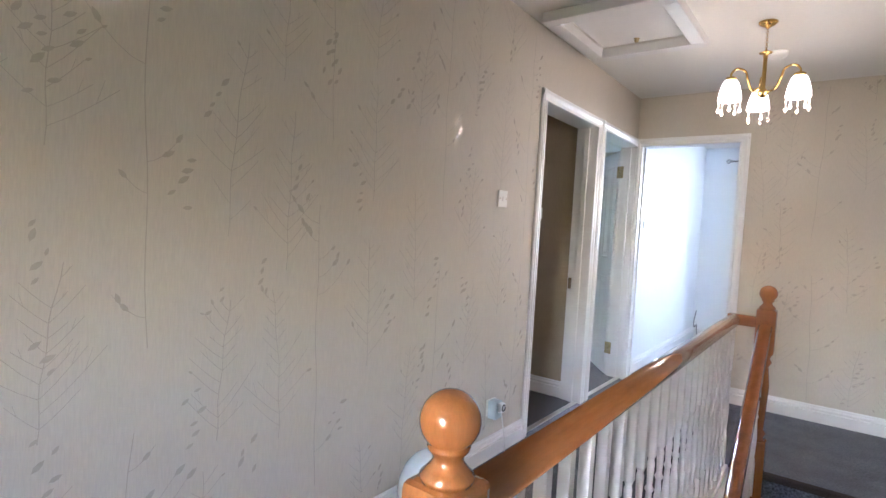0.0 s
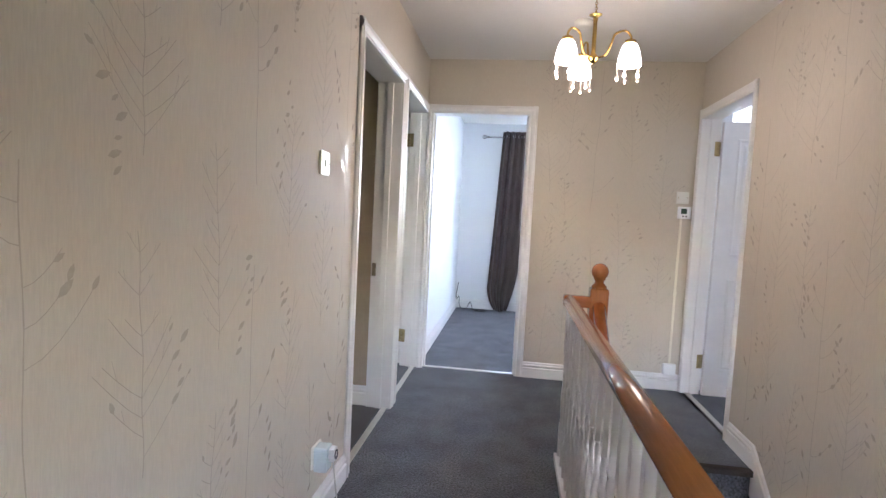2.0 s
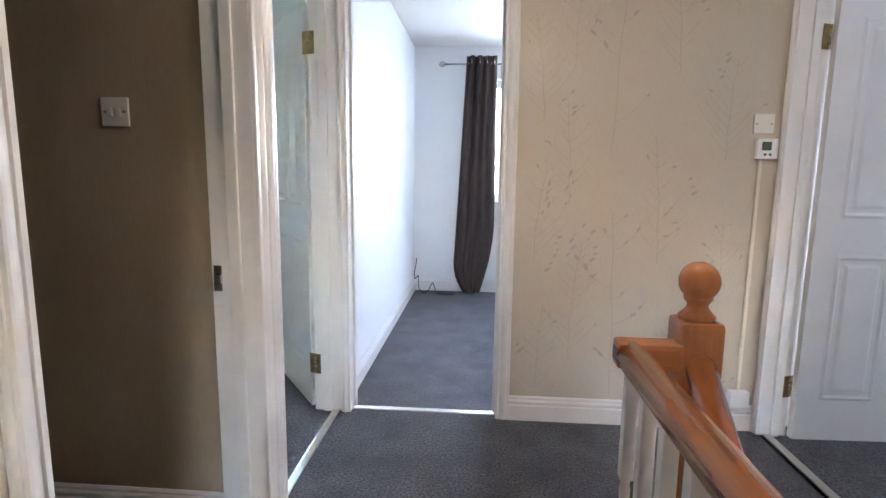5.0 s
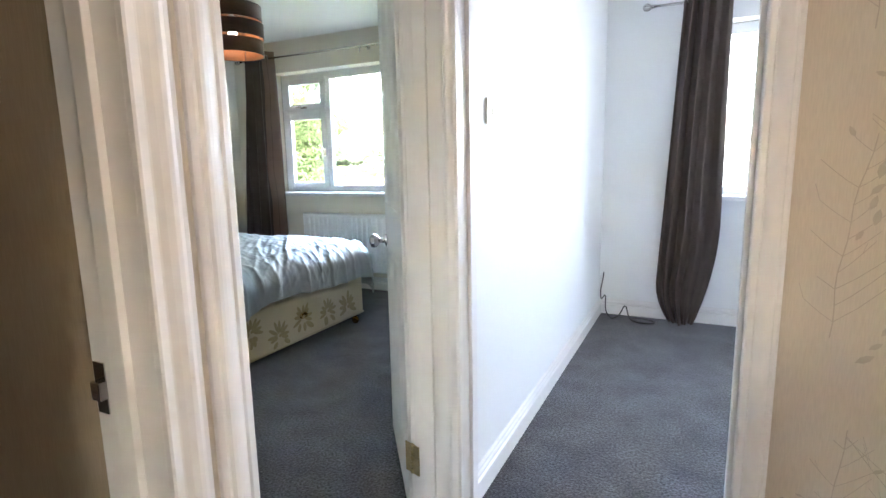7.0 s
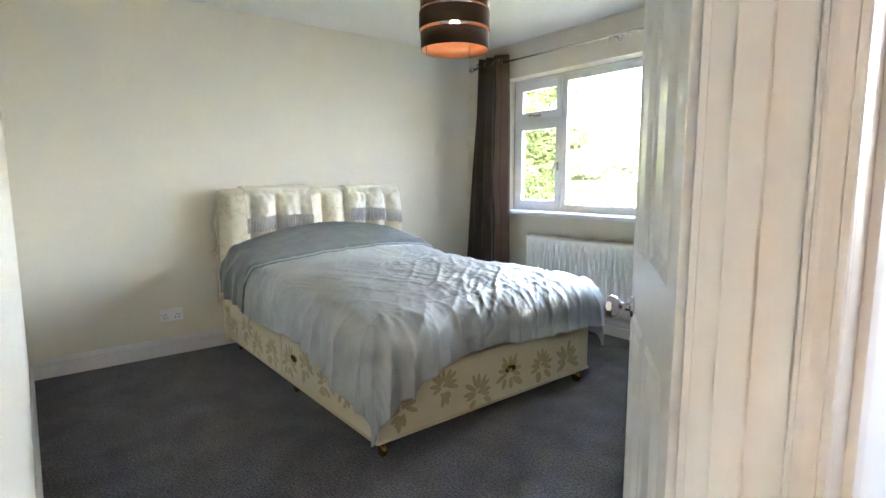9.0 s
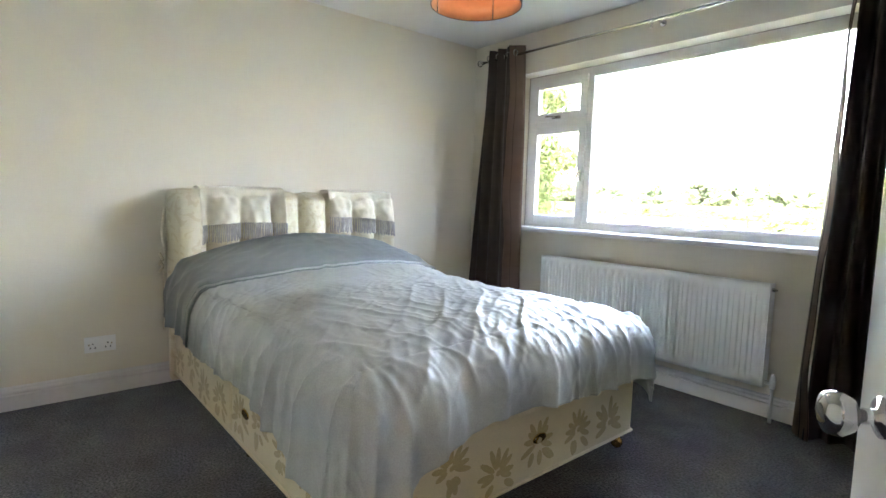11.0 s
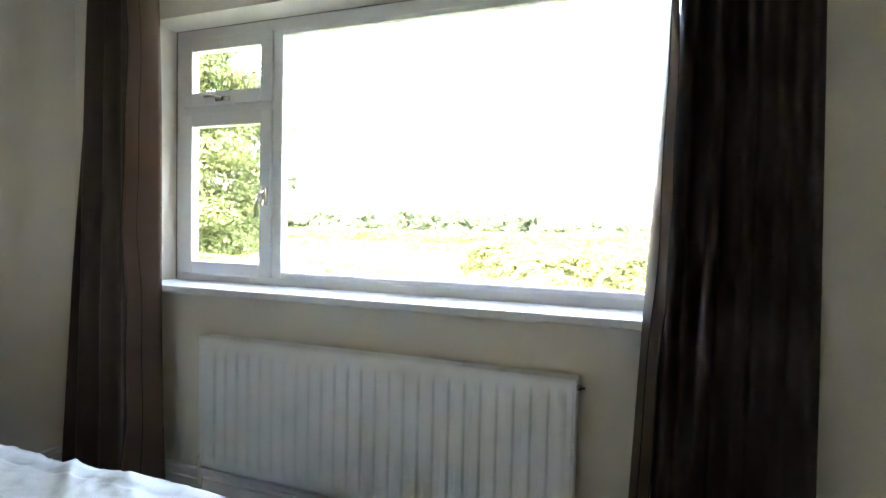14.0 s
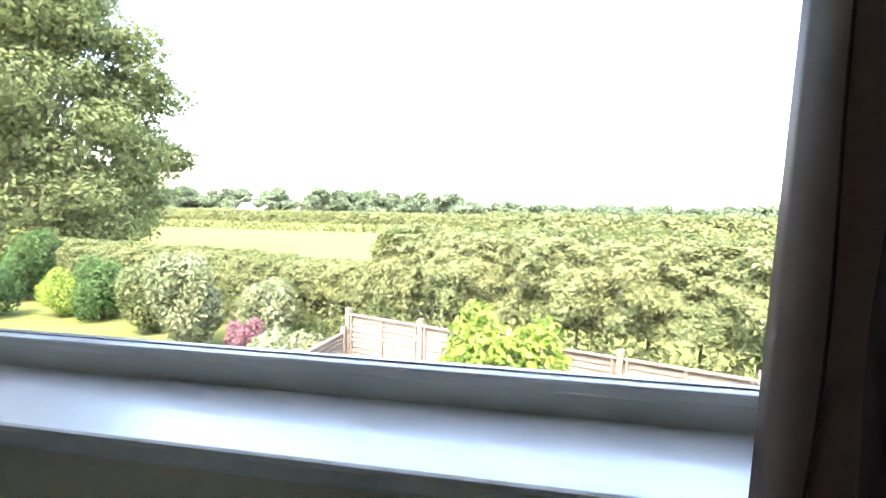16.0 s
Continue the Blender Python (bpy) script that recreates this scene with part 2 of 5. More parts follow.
M_LAWN = mat("lawn", (0.07, 0.09, 0.027), 1.0, spec=0.0, big=(0.35, 0.3), fine=(14, 0.3), bump=0.5, depth=0.03, tint=(0.095, 0.092, 0.03))
M_FIELD = mat("ripe_grass", (0.115, 0.115, 0.035), 1.0, spec=0.0, big=(0.12, 0.3), fine=(3.0, 0.25), bump=0.5, depth=0.05, tint=(0.09, 0.11, 0.033))
M_BARK = mat("bark", (0.12, 0.09, 0.065), 0.9, big=(4, 0.3), fine=(25, 0.4), bump=0.8, depth=0.02, stretch=(1, 1, 0.25))
M_FENCE = mat("weathered_fence", (0.165, 0.135, 0.10), 0.85, big=(3, 0.25), fine=(40, 0.25), bump=0.4, stretch=(0.4, 0.4, 3), spec=0.1)


def leafy(name, base, spread=0.45, tint=None):
    m = mat(name, base, 0.7, big=(0.7, 0.25), fine=(9, 0.12), bump=0.0, tint=tint, island=spread, spec=0.1)
    t, n = m.node_tree, m.node_tree.nodes
    p, o = n["Principled BSDF"], n["Material Output"]
    tr, mx = n.new("ShaderNodeBsdfTranslucent"), n.new("ShaderNodeMixShader")
    tr.inputs[0].default_value = (base[0] * 1.1, base[1] * 1.2, base[2] * 1.0, 1)
    mx.inputs[0].default_value = 0.4
    t.links.new(p.outputs[0], mx.inputs[1])
    t.links.new(tr.outputs[0], mx.inputs[2])
    t.links.new(mx.outputs[0], o.inputs["Surface"])
    return m


M_LEAF_TREE = leafy("tree_leaves", (0.078, 0.100, 0.038), 0.32, tint=(0.112, 0.124, 0.048))
M_LEAF_HEDGE = leafy("hedge_leaves", (0.083, 0.103, 0.040), 0.38, tint=(0.138, 0.134, 0.052))
M_LEAF_DARK = leafy("dark_shrub_leaves", (0.045, 0.085, 0.024))
M_LEAF_PALE = leafy("pale_shrub_leaves", (0.12, 0.14, 0.07), tint=(0.17, 0.17, 0.09))
M_LEAF_LIME = leafy("lime_shrub_leaves", (0.125, 0.18, 0.028), tint=(0.165, 0.20, 0.038))
M_LEAF_RED = leafy("red_shrub_leaves", (0.15, 0.075, 0.08))
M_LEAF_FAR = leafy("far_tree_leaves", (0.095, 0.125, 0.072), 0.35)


# ---- building blocks ----
def box(bm, x0, x1, y0, y1, z0, z1, bevel=0.0):
    made = bmesh.ops.create_cube(bm, size=1.0, matrix=Matrix.LocRotScale(((x0 + x1) / 2, (y0 + y1) / 2, (z0 + z1) / 2), None, (x1 - x0, y1 - y0, z1 - z0)))
    if bevel:
        edges = list({e for v in made["verts"] for e in v.link_edges})
        bmesh.ops.bevel(bm, geom=edges, offset=bevel, segments=2, affect="EDGES", profile=0.6)
    return bm


def lathe(bm, profile, cx=0, cy=0, cz=0, sides=20, m=None):
    """A turned shape: profile of (radius, height), closed at the ends."""
    rings = []
    m = m or Matrix.Identity(4)
    for r, z in profile:
        rings.append([bm.verts.new(Vector((cx, cy, cz)) + m @ Vector((max(r, 1e-4) * math.cos(a), max(r, 1e-4) * math.sin(a), z))) for a in (2 * math.pi * i / sides for i in range(sides))])
    for a, b in zip(rings, rings[1:]):
        for i in range(sides):
            f = bm.faces.new((a[i], a[(i + 1) % sides], b[(i + 1) % sides], b[i]))
            f.smooth = True
    if profile[0] != profile[-1]:
        bm.faces.new(rings[0][::-1])
        bm.faces.new(rings[-1])
    return bm


def tube(bm, pts, r, sides=8):
    """A round rod along points; r may be one radius or one a point."""
    pts = [Vector(p) for p in pts]
    rings = []
    side = None
    for i, p in enumerate(pts):
        d = (pts[min(i + 1, len(pts) - 1)] - pts[max(i - 1, 0)]).normalized()
        if side is None:
            side = d.orthogonal().normalized()
        side = (side - d * side.dot(d)).normalized()
        up = d.cross(side)
        rr = r[i] if isinstance(r, (list, tuple)) else r
        rings.append([bm.verts.new(p + (side * math.cos(a) + up * math.sin(a)) * rr) for a in (2 * math.pi * k / sides for k in range(sides))])
    for a, b in zip(rings, rings[1:]):
        for k in range(sides):
            bm.faces.new((a[k], a[(k + 1) % sides], b[(k + 1) % sides], b[k])).smooth = True
    bm.faces.new(rings[0][::-1])
    bm.faces.new(rings[-1])
    return bm


def sweep(bm, profile, start, end, out, up):
    """A straight moulding: profile of (out, up) offsets carried from start to end."""
    out, up = Vector(out), Vector(up)
    a = [bm.verts.new(Vector(start) + out * o + up * u) for o, u in profile]
    b = [bm.verts.new(Vector(end) + out * o + up * u) for o, u in profile]
    n = len(profile)
    for i in range(n):
        bm.faces.new((a[i], a[(i + 1) % n], b[(i + 1) % n], b[i]))
    bm.faces.new(a[::-1])
    bm.faces.new(b)
    return bm


def smooth_path(pts, n=6):
    """Points of a smooth curve through pts."""
    pts = [Vector(p) for p in pts]
    out = []
    for i in range(len(pts) - 1):
        p0, p1, p2, p3 = pts[max(i - 1, 0)], pts[i], pts[i + 1], pts[min(i + 2, len(pts) - 1)]
        for k in range(n):
            t = k / n
            out.append(0.5 * ((2 * p1) + (p2 - p0) * t + (2 * p0 - 5 * p1 + 4 * p2 - p3) * t * t + (3 * p1 - p0 - 3 * p2 + p3) * t ** 3))
    return out + [pts[-1]]


def grid_mesh(bm, nu, nv, f, smooth=True):
    """A sheet of nu x nv cells; f(u, v) gives the place. UVs are u, v."""
    uv = bm.loops.layers.uv.verify()
    vs = [[bm.verts.new(f(i / nu, j / nv)) for j in range(nv + 1)] for i in range(nu + 1)]
    for i in range(nu):
        for j in range(nv):
            fc = bm.faces.new((vs[i][j], vs[i + 1][j], vs[i + 1][j + 1], vs[i][j + 1]))
            fc.smooth = smooth
            for lp, (a, b) in zip(fc.loops, ((i, j), (i + 1, j), (i + 1, j + 1), (i, j + 1))):
                lp[uv].uv = (a / nu, b / nv)
    return bm


def finish(name, bm, material, recalc=True):
    if recalc:
        bmesh.ops.recalc_face_normals(bm, faces=bm.faces)
    me = bpy.data.meshes.new(name)
    bm.to_mesh(me)
    bm.free()
    me.materials.append(material)
    return me


def part(name, bm, material, parent, label="", recalc=True):
    """One mesh under a thing or a part; bm is in the world's coordinates."""
    at = parent.location + (parent.parent.location if parent.parent else Vector())
    bm.transform(Matrix.Translation(-at))
    ob = new(name, finish(name, bm, material, recalc))
    ob.parent = parent
    if label:
        ob["label"] = label
    return ob


def whole(name, bm, material, label="", category="", group="", kind="", recalc=True):
    return tagged(new(name, finish(name, bm, material, recalc)), label, category, group, kind)


def thing(name, at, label, category, group="", kind=""):
    ob = new(name)
    ob.location = at
    return tagged(ob, label, category, group, kind)


def B():
    return bmesh.new()


# ---- the house ----
WEST, EAST, NORTH, TOP = -1.115, 0.872, 4.55, 2.385      # landing faces and ceiling
WIN_Y, OUT_Y = 7.32, 7.60                                # window wall, inside and outside
BED_W, BED_S = -4.83, 3.79
HEAD = 1.98


def wall_x(name, x0, x1, y0, y1, holes, material, z0=0.0, z1=TOP, label="plain wall"):
    """A wall along y between x0 and x1; holes are (y0, y1, z0, z1)."""
    bm = B()
    y = y0
    for a, b, c, d in sorted(holes):
        if a > y:
            box(bm, x0, x1, y, a, z0, z1)
        if c > z0:
            box(bm, x0, x1, a, b, z0, c)
        if d < z1:
            box(bm, x0, x1, a, b, d, z1)
        y = b
    if y1 > y:
        box(bm, x0, x1, y, y1, z0, z1)
    return whole(name, bm, material, label, "wall", kind="structure")


def wall_y(name, y0, y1, x0, x1, holes, material, z0=0.0, z1=TOP, label="plain wall"):
    bm = B()
    x = x0
    for a, b, c, d in sorted(holes):
        if a > x:
            box(bm, x, a, y0, y1, z0, z1)
        if c > z0:
            box(bm, a, b, y0, y1, z0, c)
        if d < z1:
            box(bm, a, b, y0, y1, d, z1)
        x = b
    if x1 > x:
        box(bm, x, x1, y0, y1, z0, z1)
    return whole(name, bm, material, label, "wall", kind="structure")


PAPER = "beige textured wallpaper with a pearly leaf and twig print"
W1 = wall_x("wall_landing_west", -1.175, WEST, -1.0, 4.58, [(2.80, 3.668, 0, HEAD + 0.03), (3.76, 4.58, 0, HEAD + 0.03)], M_PAPER, label=PAPER)
wall_x("wall_bedroom_east", -1.235, -1.177, 3.79, 7.32, [(3.7901, 4.58, 0, HEAD + 0.03)], M_CREAM, label="cream painted bedroom wall")
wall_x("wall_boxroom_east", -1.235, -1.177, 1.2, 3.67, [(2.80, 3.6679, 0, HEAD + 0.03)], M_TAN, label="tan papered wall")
wall_x("wall_small_room_west", -1.175, WEST - 0.002, 4.582, 7.32, [], M_WHITEWALL, label="smooth white painted wall")
W2 = wall_y("wall_landing_north", NORTH, 4.60, -1.113, EAST + 0.12, [(-1.092, -0.32, 0, HEAD + 0.03)], M_PAPER, label=PAPER)
wall_y("wall_small_room_south", 4.602, 4.66, -1.113, 1.0, [(-1.092, -0.32, 0, HEAD + 0.03)], M_WHITEWALL, label="white painted wall")
W3 = wall_x("wall_landing_east", EAST, 0.93, -1.0, 4.548, [(3.68, 4.53, 0, HEAD + 0.03)], M_PAPER, -2.6, label=PAPER)
wall_x("wall_east_room_west", 0.932, 0.99, 2.4, 4.6, [(3.68, 4.53, 0, HEAD + 0.03)], M_WHITEWALL, label="white painted wall")
wall_x("wall_small_room_east", 1.0, 1.1, 4.602, 7.32, [], M_WHITEWALL, label="white painted wall")
# the bare hole is invented, out of view, to light the near landing
wall_y("wall_landing_south", -1.1, -1.0, WEST - 0.06, 0.93, [(-0.1, 0.4, 0.95, 1.5)], M_PAPER, label="beige papered wall with an unseen opening added to let in daylight")
wall_x("wall_bedroom_west", -5.0, BED_W, 3.67, 7.32, [], M_CREAM, label="cream painted bedroom wall")
wall_y("wall_bedroom_south", 3.732, BED_S, BED_W, -1.237, [], M_CREAM, label="cream painted bedroom wall")
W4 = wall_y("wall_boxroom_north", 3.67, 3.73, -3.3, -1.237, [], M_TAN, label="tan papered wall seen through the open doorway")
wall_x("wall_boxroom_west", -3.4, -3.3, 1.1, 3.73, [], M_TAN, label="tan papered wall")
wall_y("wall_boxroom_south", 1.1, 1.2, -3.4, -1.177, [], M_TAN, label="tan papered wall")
wall_x("wall_east_room_east", 3.6, 3.7, 2.3, 7.32, [], M_WHITEWALL, label="white painted wall")
wall_y("wall_east_room_south", 2.3, 2.4, 0.932, 3.7, [], M_WHITEWALL, label="white painted wall")

# outer wall with the windows: plaster skin inside, masonry behind
BW = (-4.345, -2.00, 0.910, 2.088)
SW = (-0.50, 0.92, 0.910, 2.088)
EW = (1.6, 2.8, 0.910, 2.088)
wall_y("wall_bedroom_north", WIN_Y, 7.46, -5.0, -1.18, [BW], M_CREAM, label="cream painted wall around the wide window")
wall_y("wall_small_room_north", WIN_Y, 7.46, -1.178, 3.7, [SW, EW], M_WHITEWALL, label="white painted wall around the window")
wall_y("wall_outer_north", 7.462, OUT_Y, -5.25, 3.9, [BW, SW, EW], M_BRICK, -2.7, 2.5, label="rendered outside wall of the house")
wall_x("wall_outer_west", -5.25, -5.002, -1.3, 7.46, [], M_BRICK, -2.7, 2.5, label="rendered outside wall of the house")
wall_x("wall_outer_east", 3.702, 3.9, -1.3, 7.46, [], M_BRICK, -2.7, 2.5, label="rendered outside wall of the house")
# same added light opening, carried through the outer wall
wall_y("wall_outer_south", -1.3, -1.102, -5.0, 3.7, [(-0.1, 0.4, 0.95, 1.5)], M_BRICK, -2.7, 2.5, label="rendered outside wall of the house")

bm = B()
box(bm, -5.0, 3.7, -1.1, 2.645, TOP, 2.5)
box(bm, -5.0, -0.965, 2.645, 3.255, TOP, 2.5)
box(bm, -0.455, 3.7, 2.645, 3.255, TOP, 2.5)
box(bm, -5.0, 3.7, 3.255, 7.40, TOP, 2.5)
whole("ceiling", bm, M_CEIL, "smooth white painted ceiling", "ceiling", kind="structure")

STAIR_Y, STAIR_X = 3.32, -0.02
bm = B()
box(bm, -1.176, -0.10, -1.0, 4.60, -0.22, 0)
box(bm, -0.10, 0.93, STAIR_Y, 4.60, -0.22, 0)
box(bm, -0.10, 0.93, -1.0, 0.60, -0.22, 0)
box(bm, -4.99, -1.176, 3.67, 7.40, -0.22, 0)
box(bm, -1.176, 1.1, 4.60, 7.40, -0.22, 0)
box(bm, 0.93, 3.7, 2.3, 7.40, -0.22, -0.002)
whole("floor", bm, M_CARPET, "dark grey cut-pile carpet with trodden patches", "carpet", kind="structure")
bm = B()
box(bm, -3.4, -1.176, 1.1, 3.67, -0.22, -0.004)
whole("floor_boxroom", bm, M_LINO, "dark vinyl floor of the box room", "floor", kind="structure")

# the flight of stairs down, carpeted
stairs = thing("staircase", (0.42, STAIR_Y, -0.2), "brown carpeted staircase going down beside the landing", "staircase", kind="structure")
for i in range(13):
    z1 = -0.19 * (i + 1)
    y1 = STAIR_Y - 0.225 * i
    bm = box(B(), STAIR_X, EAST - 0.002, y1 - 0.225 - 0.02, y1 + 0.0 - 0.001, z1 - 0.19, z1, 0.012)
    part("step", bm, M_STAIRCARPET, stairs)
bm = box(B(), -0.10, 0.868, STAIR_Y - 0.03, STAIR_Y + 0.02, -0.03, 0.004, 0.010)
part("nosing", bm, M_STAIRCARPET, stairs, "dark brown carpet over the top nosing")
bm = box(B(), -0.125, STAIR_X, 0.62, STAIR_Y - 0.04, -2.6, -0.01)
part("string", bm, M_GLOSS, stairs, "white painted wall under the balustrade")
bm = B()
box(bm, STAIR_X, EAST, -1.0, STAIR_Y, -2.75, -2.66)
box(bm, -0.10, EAST, 0.55, 0.60, -2.66, -0.22)
box(bm, STAIR_X, EAST, STAIR_Y + 0.002, STAIR_Y + 0.06, -2.66, -0.22)
whole("floor_below", bm, M_STAIRCARPET, "dark floor at the foot of the stairs", "floor", kind="structure")

# roof, out of view and added to keep the sun out, and eaves
bm = B()
for s in (1, -1):
    y0, y1 = (8.05, 3.15) if s == 1 else (-1.75, 3.15)
    vs = [bm.verts.new(p) for p in ((-5.5, y0, 2.36), (4.15, y0, 2.36), (4.15, y1, 5.0), (-5.5, y1, 5.0))]
    ws = [bm.verts.new(v.co + Vector((0, 0, 0.12))) for v in vs]
    for i in range(4):
        bm.faces.new((vs[i], vs[(i + 1) % 4], ws[(i + 1) % 4], ws[i]))
    bm.faces.new(vs)
    bm.faces.new(ws)
for x in (-5.25, 3.9):
    bm.faces.new([bm.verts.new(p) for p in ((x, -1.3, 2.5), (x, 7.6, 2.5), (x, 3.15, 4.95))])
whole("roof", bm, M_TILE, "unseen dark tiled pitched roof, added to shut out the sun", "roof", kind="structure")
soffit = thing("eaves_soffit", (-0.6, 7.8, 2.2), "white ribbed plastic soffit under the eaves", "soffit", kind="structure")
part("board", box(B(), -5.4, 4.05, 7.602, 8.04, 2.325, 2.34), M_UPVC, soffit)
for i in range(5):
    part("slat", box(B(), -5.4, 4.05, 7.61 + i * 0.084, 7.61 + i * 0.084 + 0.074, 2.312, 2.324, 0.003), M_UPVC, soffit)
part("fascia", box(B(), -5.5, 4.15, 8.042, 8.065, 2.295, 2.46), M_UPVC, soffit)


# ---- joinery ----
SKIRT = [(0, 0), (0.018, 0), (0.018, 0.074), (0.009, 0.079), (0.015, 0.087), (0.015, 0.096), (0.009, 0.104), (0.009, 0.112), (0.004, 0.120), (0, 0.120)]
ARCH = [(0, 0), (0.010, 0), (0.013, 0.003), (0.013, 0.014), (0.009, 0.017), (0.010, 0.020), (0.015, 0.028), (0.019, 0.037), (0.020, 0.044), (0.019, 0.050), (0.014, 0.054), (0.015, 0.060), (0.011, 0.064), (0.008, 0.066), (0, 0.066)]


def skirting(name, a, b, out, label="white gloss skirting board with a moulded top"):
    return whole(name, sweep(B(), SKIRT, a, b, out, (0, 0, 1)), M_GLOSS, label, "skirting", kind="structure")


skirting("baseboard_1", (WEST, -1.0, 0), (WEST, 2.764, 0), (1, 0, 0))
skirting("baseboard_2", (-0.285, NORTH, 0), (EAST - 0.002, NORTH, 0), (0, -1, 0))
skirting("baseboard_3", (EAST, 3.655, 0), (EAST, STAIR_Y + 0.02, 0), (-1, 0, 0))
skirting("baseboard_4", (BED_W, BED_S, 0), (BED_W, WIN_Y, 0), (1, 0, 0))
skirting("baseboard_5", (BED_W, WIN_Y, 0), (-1.237, WIN_Y, 0), (0, -1, 0))
skirting("baseboard_6", (BED_W, BED_S, 0), (-1.30, BED_S, 0), (0, 1, 0))
skirting("baseboard_7", (-1.237, 4.64, 0), (-1.237, WIN_Y, 0), (-1, 0, 0))
skirting("baseboard_8", (WEST, 4.662, 0), (WEST, WIN_Y, 0), (1, 0, 0))
skirting("baseboard_9", (WEST, WIN_Y, 0), (1.0, WIN_Y, 0), (0, -1, 0))
skirting("baseboard_10", (-1.24, 3.67, 0), (-3.3, 3.67, 0), (0, -1, 0))
bm = B()
sweep(bm, [(0, -0.14), (0.018, -0.14), (0.018, 0.06), (0.012, 0.07), (0.012, 0.085), (0, 0.09)], (EAST, STAIR_Y + 0.02, 0.03), (EAST, 0.6, -2.27), (-1, 0, 0), (0, 0, 1))
whole("stair_string_moulding", bm, M_GLOSS, "white stair string on the wall side", "moulding", kind="structure")


def architrave(name, plane, out, a, b, axis, wide=1.0, near=True, far=True, parent=None):
    """Three mouldings round an opening from a to b along the axis ('x' or 'y') on the face at plane."""
    bm = B()

    def at(s, z):
        return (s, plane, z) if axis == "x" else (plane, s, z)
    o = (0, out, 0) if axis == "x" else (out, 0, 0)
    along = Vector((1, 0, 0)) if axis == "x" else Vector((0, 1, 0))
    prof = [(p, q * wide) for p, q in ARCH]
    if near:
        sweep(bm, prof, at(a, 0), at(a, HEAD + 0.066), o, -along)
    if far:
        sweep(bm, ARCH, at(b, 0), at(b, HEAD + 0.066), o, along)
    sweep(bm, [(p + 0.001, q) for p, q in ARCH], at(a - (0.066 * wide if near else 0), HEAD), at(b + (0.066 if far else 0), HEAD), o, (0, 0, 1))
    return part(name, bm, M_GLOSS, parent)


def lining(parent, axis, a, b, d0, d1):
    """Jambs, head and stop of a doorway whose wall runs along the axis, from depth d0 to d1."""
    def bx(s0, s1, z0, z1, e0, e1, bev=0.002):
        return box(B(), s0, s1, e0, e1, z0, z1, bev) if axis == "x" else box(B(), e0, e1, s0, s1, z0, z1, bev)
    part("jamb", bx(a - 0.028, a, 0, HEAD + 0.028, d0, d1), M_GLOSS, parent)
    part("jamb", bx(b, b + 0.028, 0, HEAD + 0.028, d0, d1), M_GLOSS, parent)
    part("head", bx(a, b, HEAD, HEAD + 0.028, d0, d1), M_GLOSS, parent)


def stops(parent, axis, a, b, e0, e1):
    def bx(s0, s1, z0, z1):
        return box(B(), s0, s1, e0, e1, z0, z1, 0.002) if axis == "x" else box(B(), e0, e1, s0, s1, z0, z1, 0.002)
    part("stop", bx(a, a + 0.012, 0, HEAD), M_GLOSS, parent)
    part("stop", bx(b - 0.012, b, 0, HEAD), M_GLOSS, parent)


def door_leaf(parent, hinge, angle, wide=0.745):
    """A white moulded four-panel leaf, hinged at hinge, along the direction angle (degrees from +x)."""
    high, thick, k_w = 1.955, 0.035, wide / 0.745
    m = Matrix.Translation(hinge) @ Matrix.Rotation(radians(angle), 4, "Z")
    bm = box(B(), 0, wide, -thick / 2, thick / 2, 0.008, high, 0.002)
    bm.transform(m)
    leaf = part("leaf", bm, M_GLOSS, parent, "white gloss moulded panel door leaf standing open")
    for px0, px1 in ((0.10 * k_w, 0.335 * k_w), (0.41 * k_w, 0.645 * k_w)):
        for pz0, pz1 in ((0.20, 0.86), (1.02, 1.84)):
            for s in (1, -1):
                bm = B()
                y = s * thick / 2
                cx, cz = (px0 + px1) / 2, (pz0 + pz1) / 2
                rings = []
                for k, (ins, dep) in enumerate(((0, 0.0004), (0.012, 0.006), (0.024, 0.0008), (0.040, 0.0008), (0.055, 0.006))):
                    rings.append([bm.verts.new((x, y + s * dep, z)) for x, z in ((px0 + ins, pz0 + ins), (px1 - ins, pz0 + ins), (px1 - ins, pz1 - ins), (px0 + ins, pz1 - ins))])
                for r0, r1 in zip(rings, rings[1:]):
                    for i in range(4):
                        bm.faces.new((r0[i], r0[(i + 1) % 4], r1[(i + 1) % 4], r1[i]))
                bm.faces.new(rings[-1])
                bm.transform(m)
                part("panel", bm, M_GLOSS, leaf)
    for s in (1, -1):
        bm = B()
        lathe(bm, [(0.026, 0.0), (0.026, 0.006), (0.010, 0.010), (0.010, 0.030), (0.022, 0.038), (0.029, 0.052), (0.026, 0.066), (0.012, 0.073), (0, 0.074)], sides=24)
        bm.transform(m @ Matrix.Translation((wide - 0.06, s * thick / 2, 0.868)) @ Matrix.Rotation(radians(-90 * s), 4, "X"))
        part("knob", bm, M_CHROME, leaf, "round chrome knob")
    return leaf


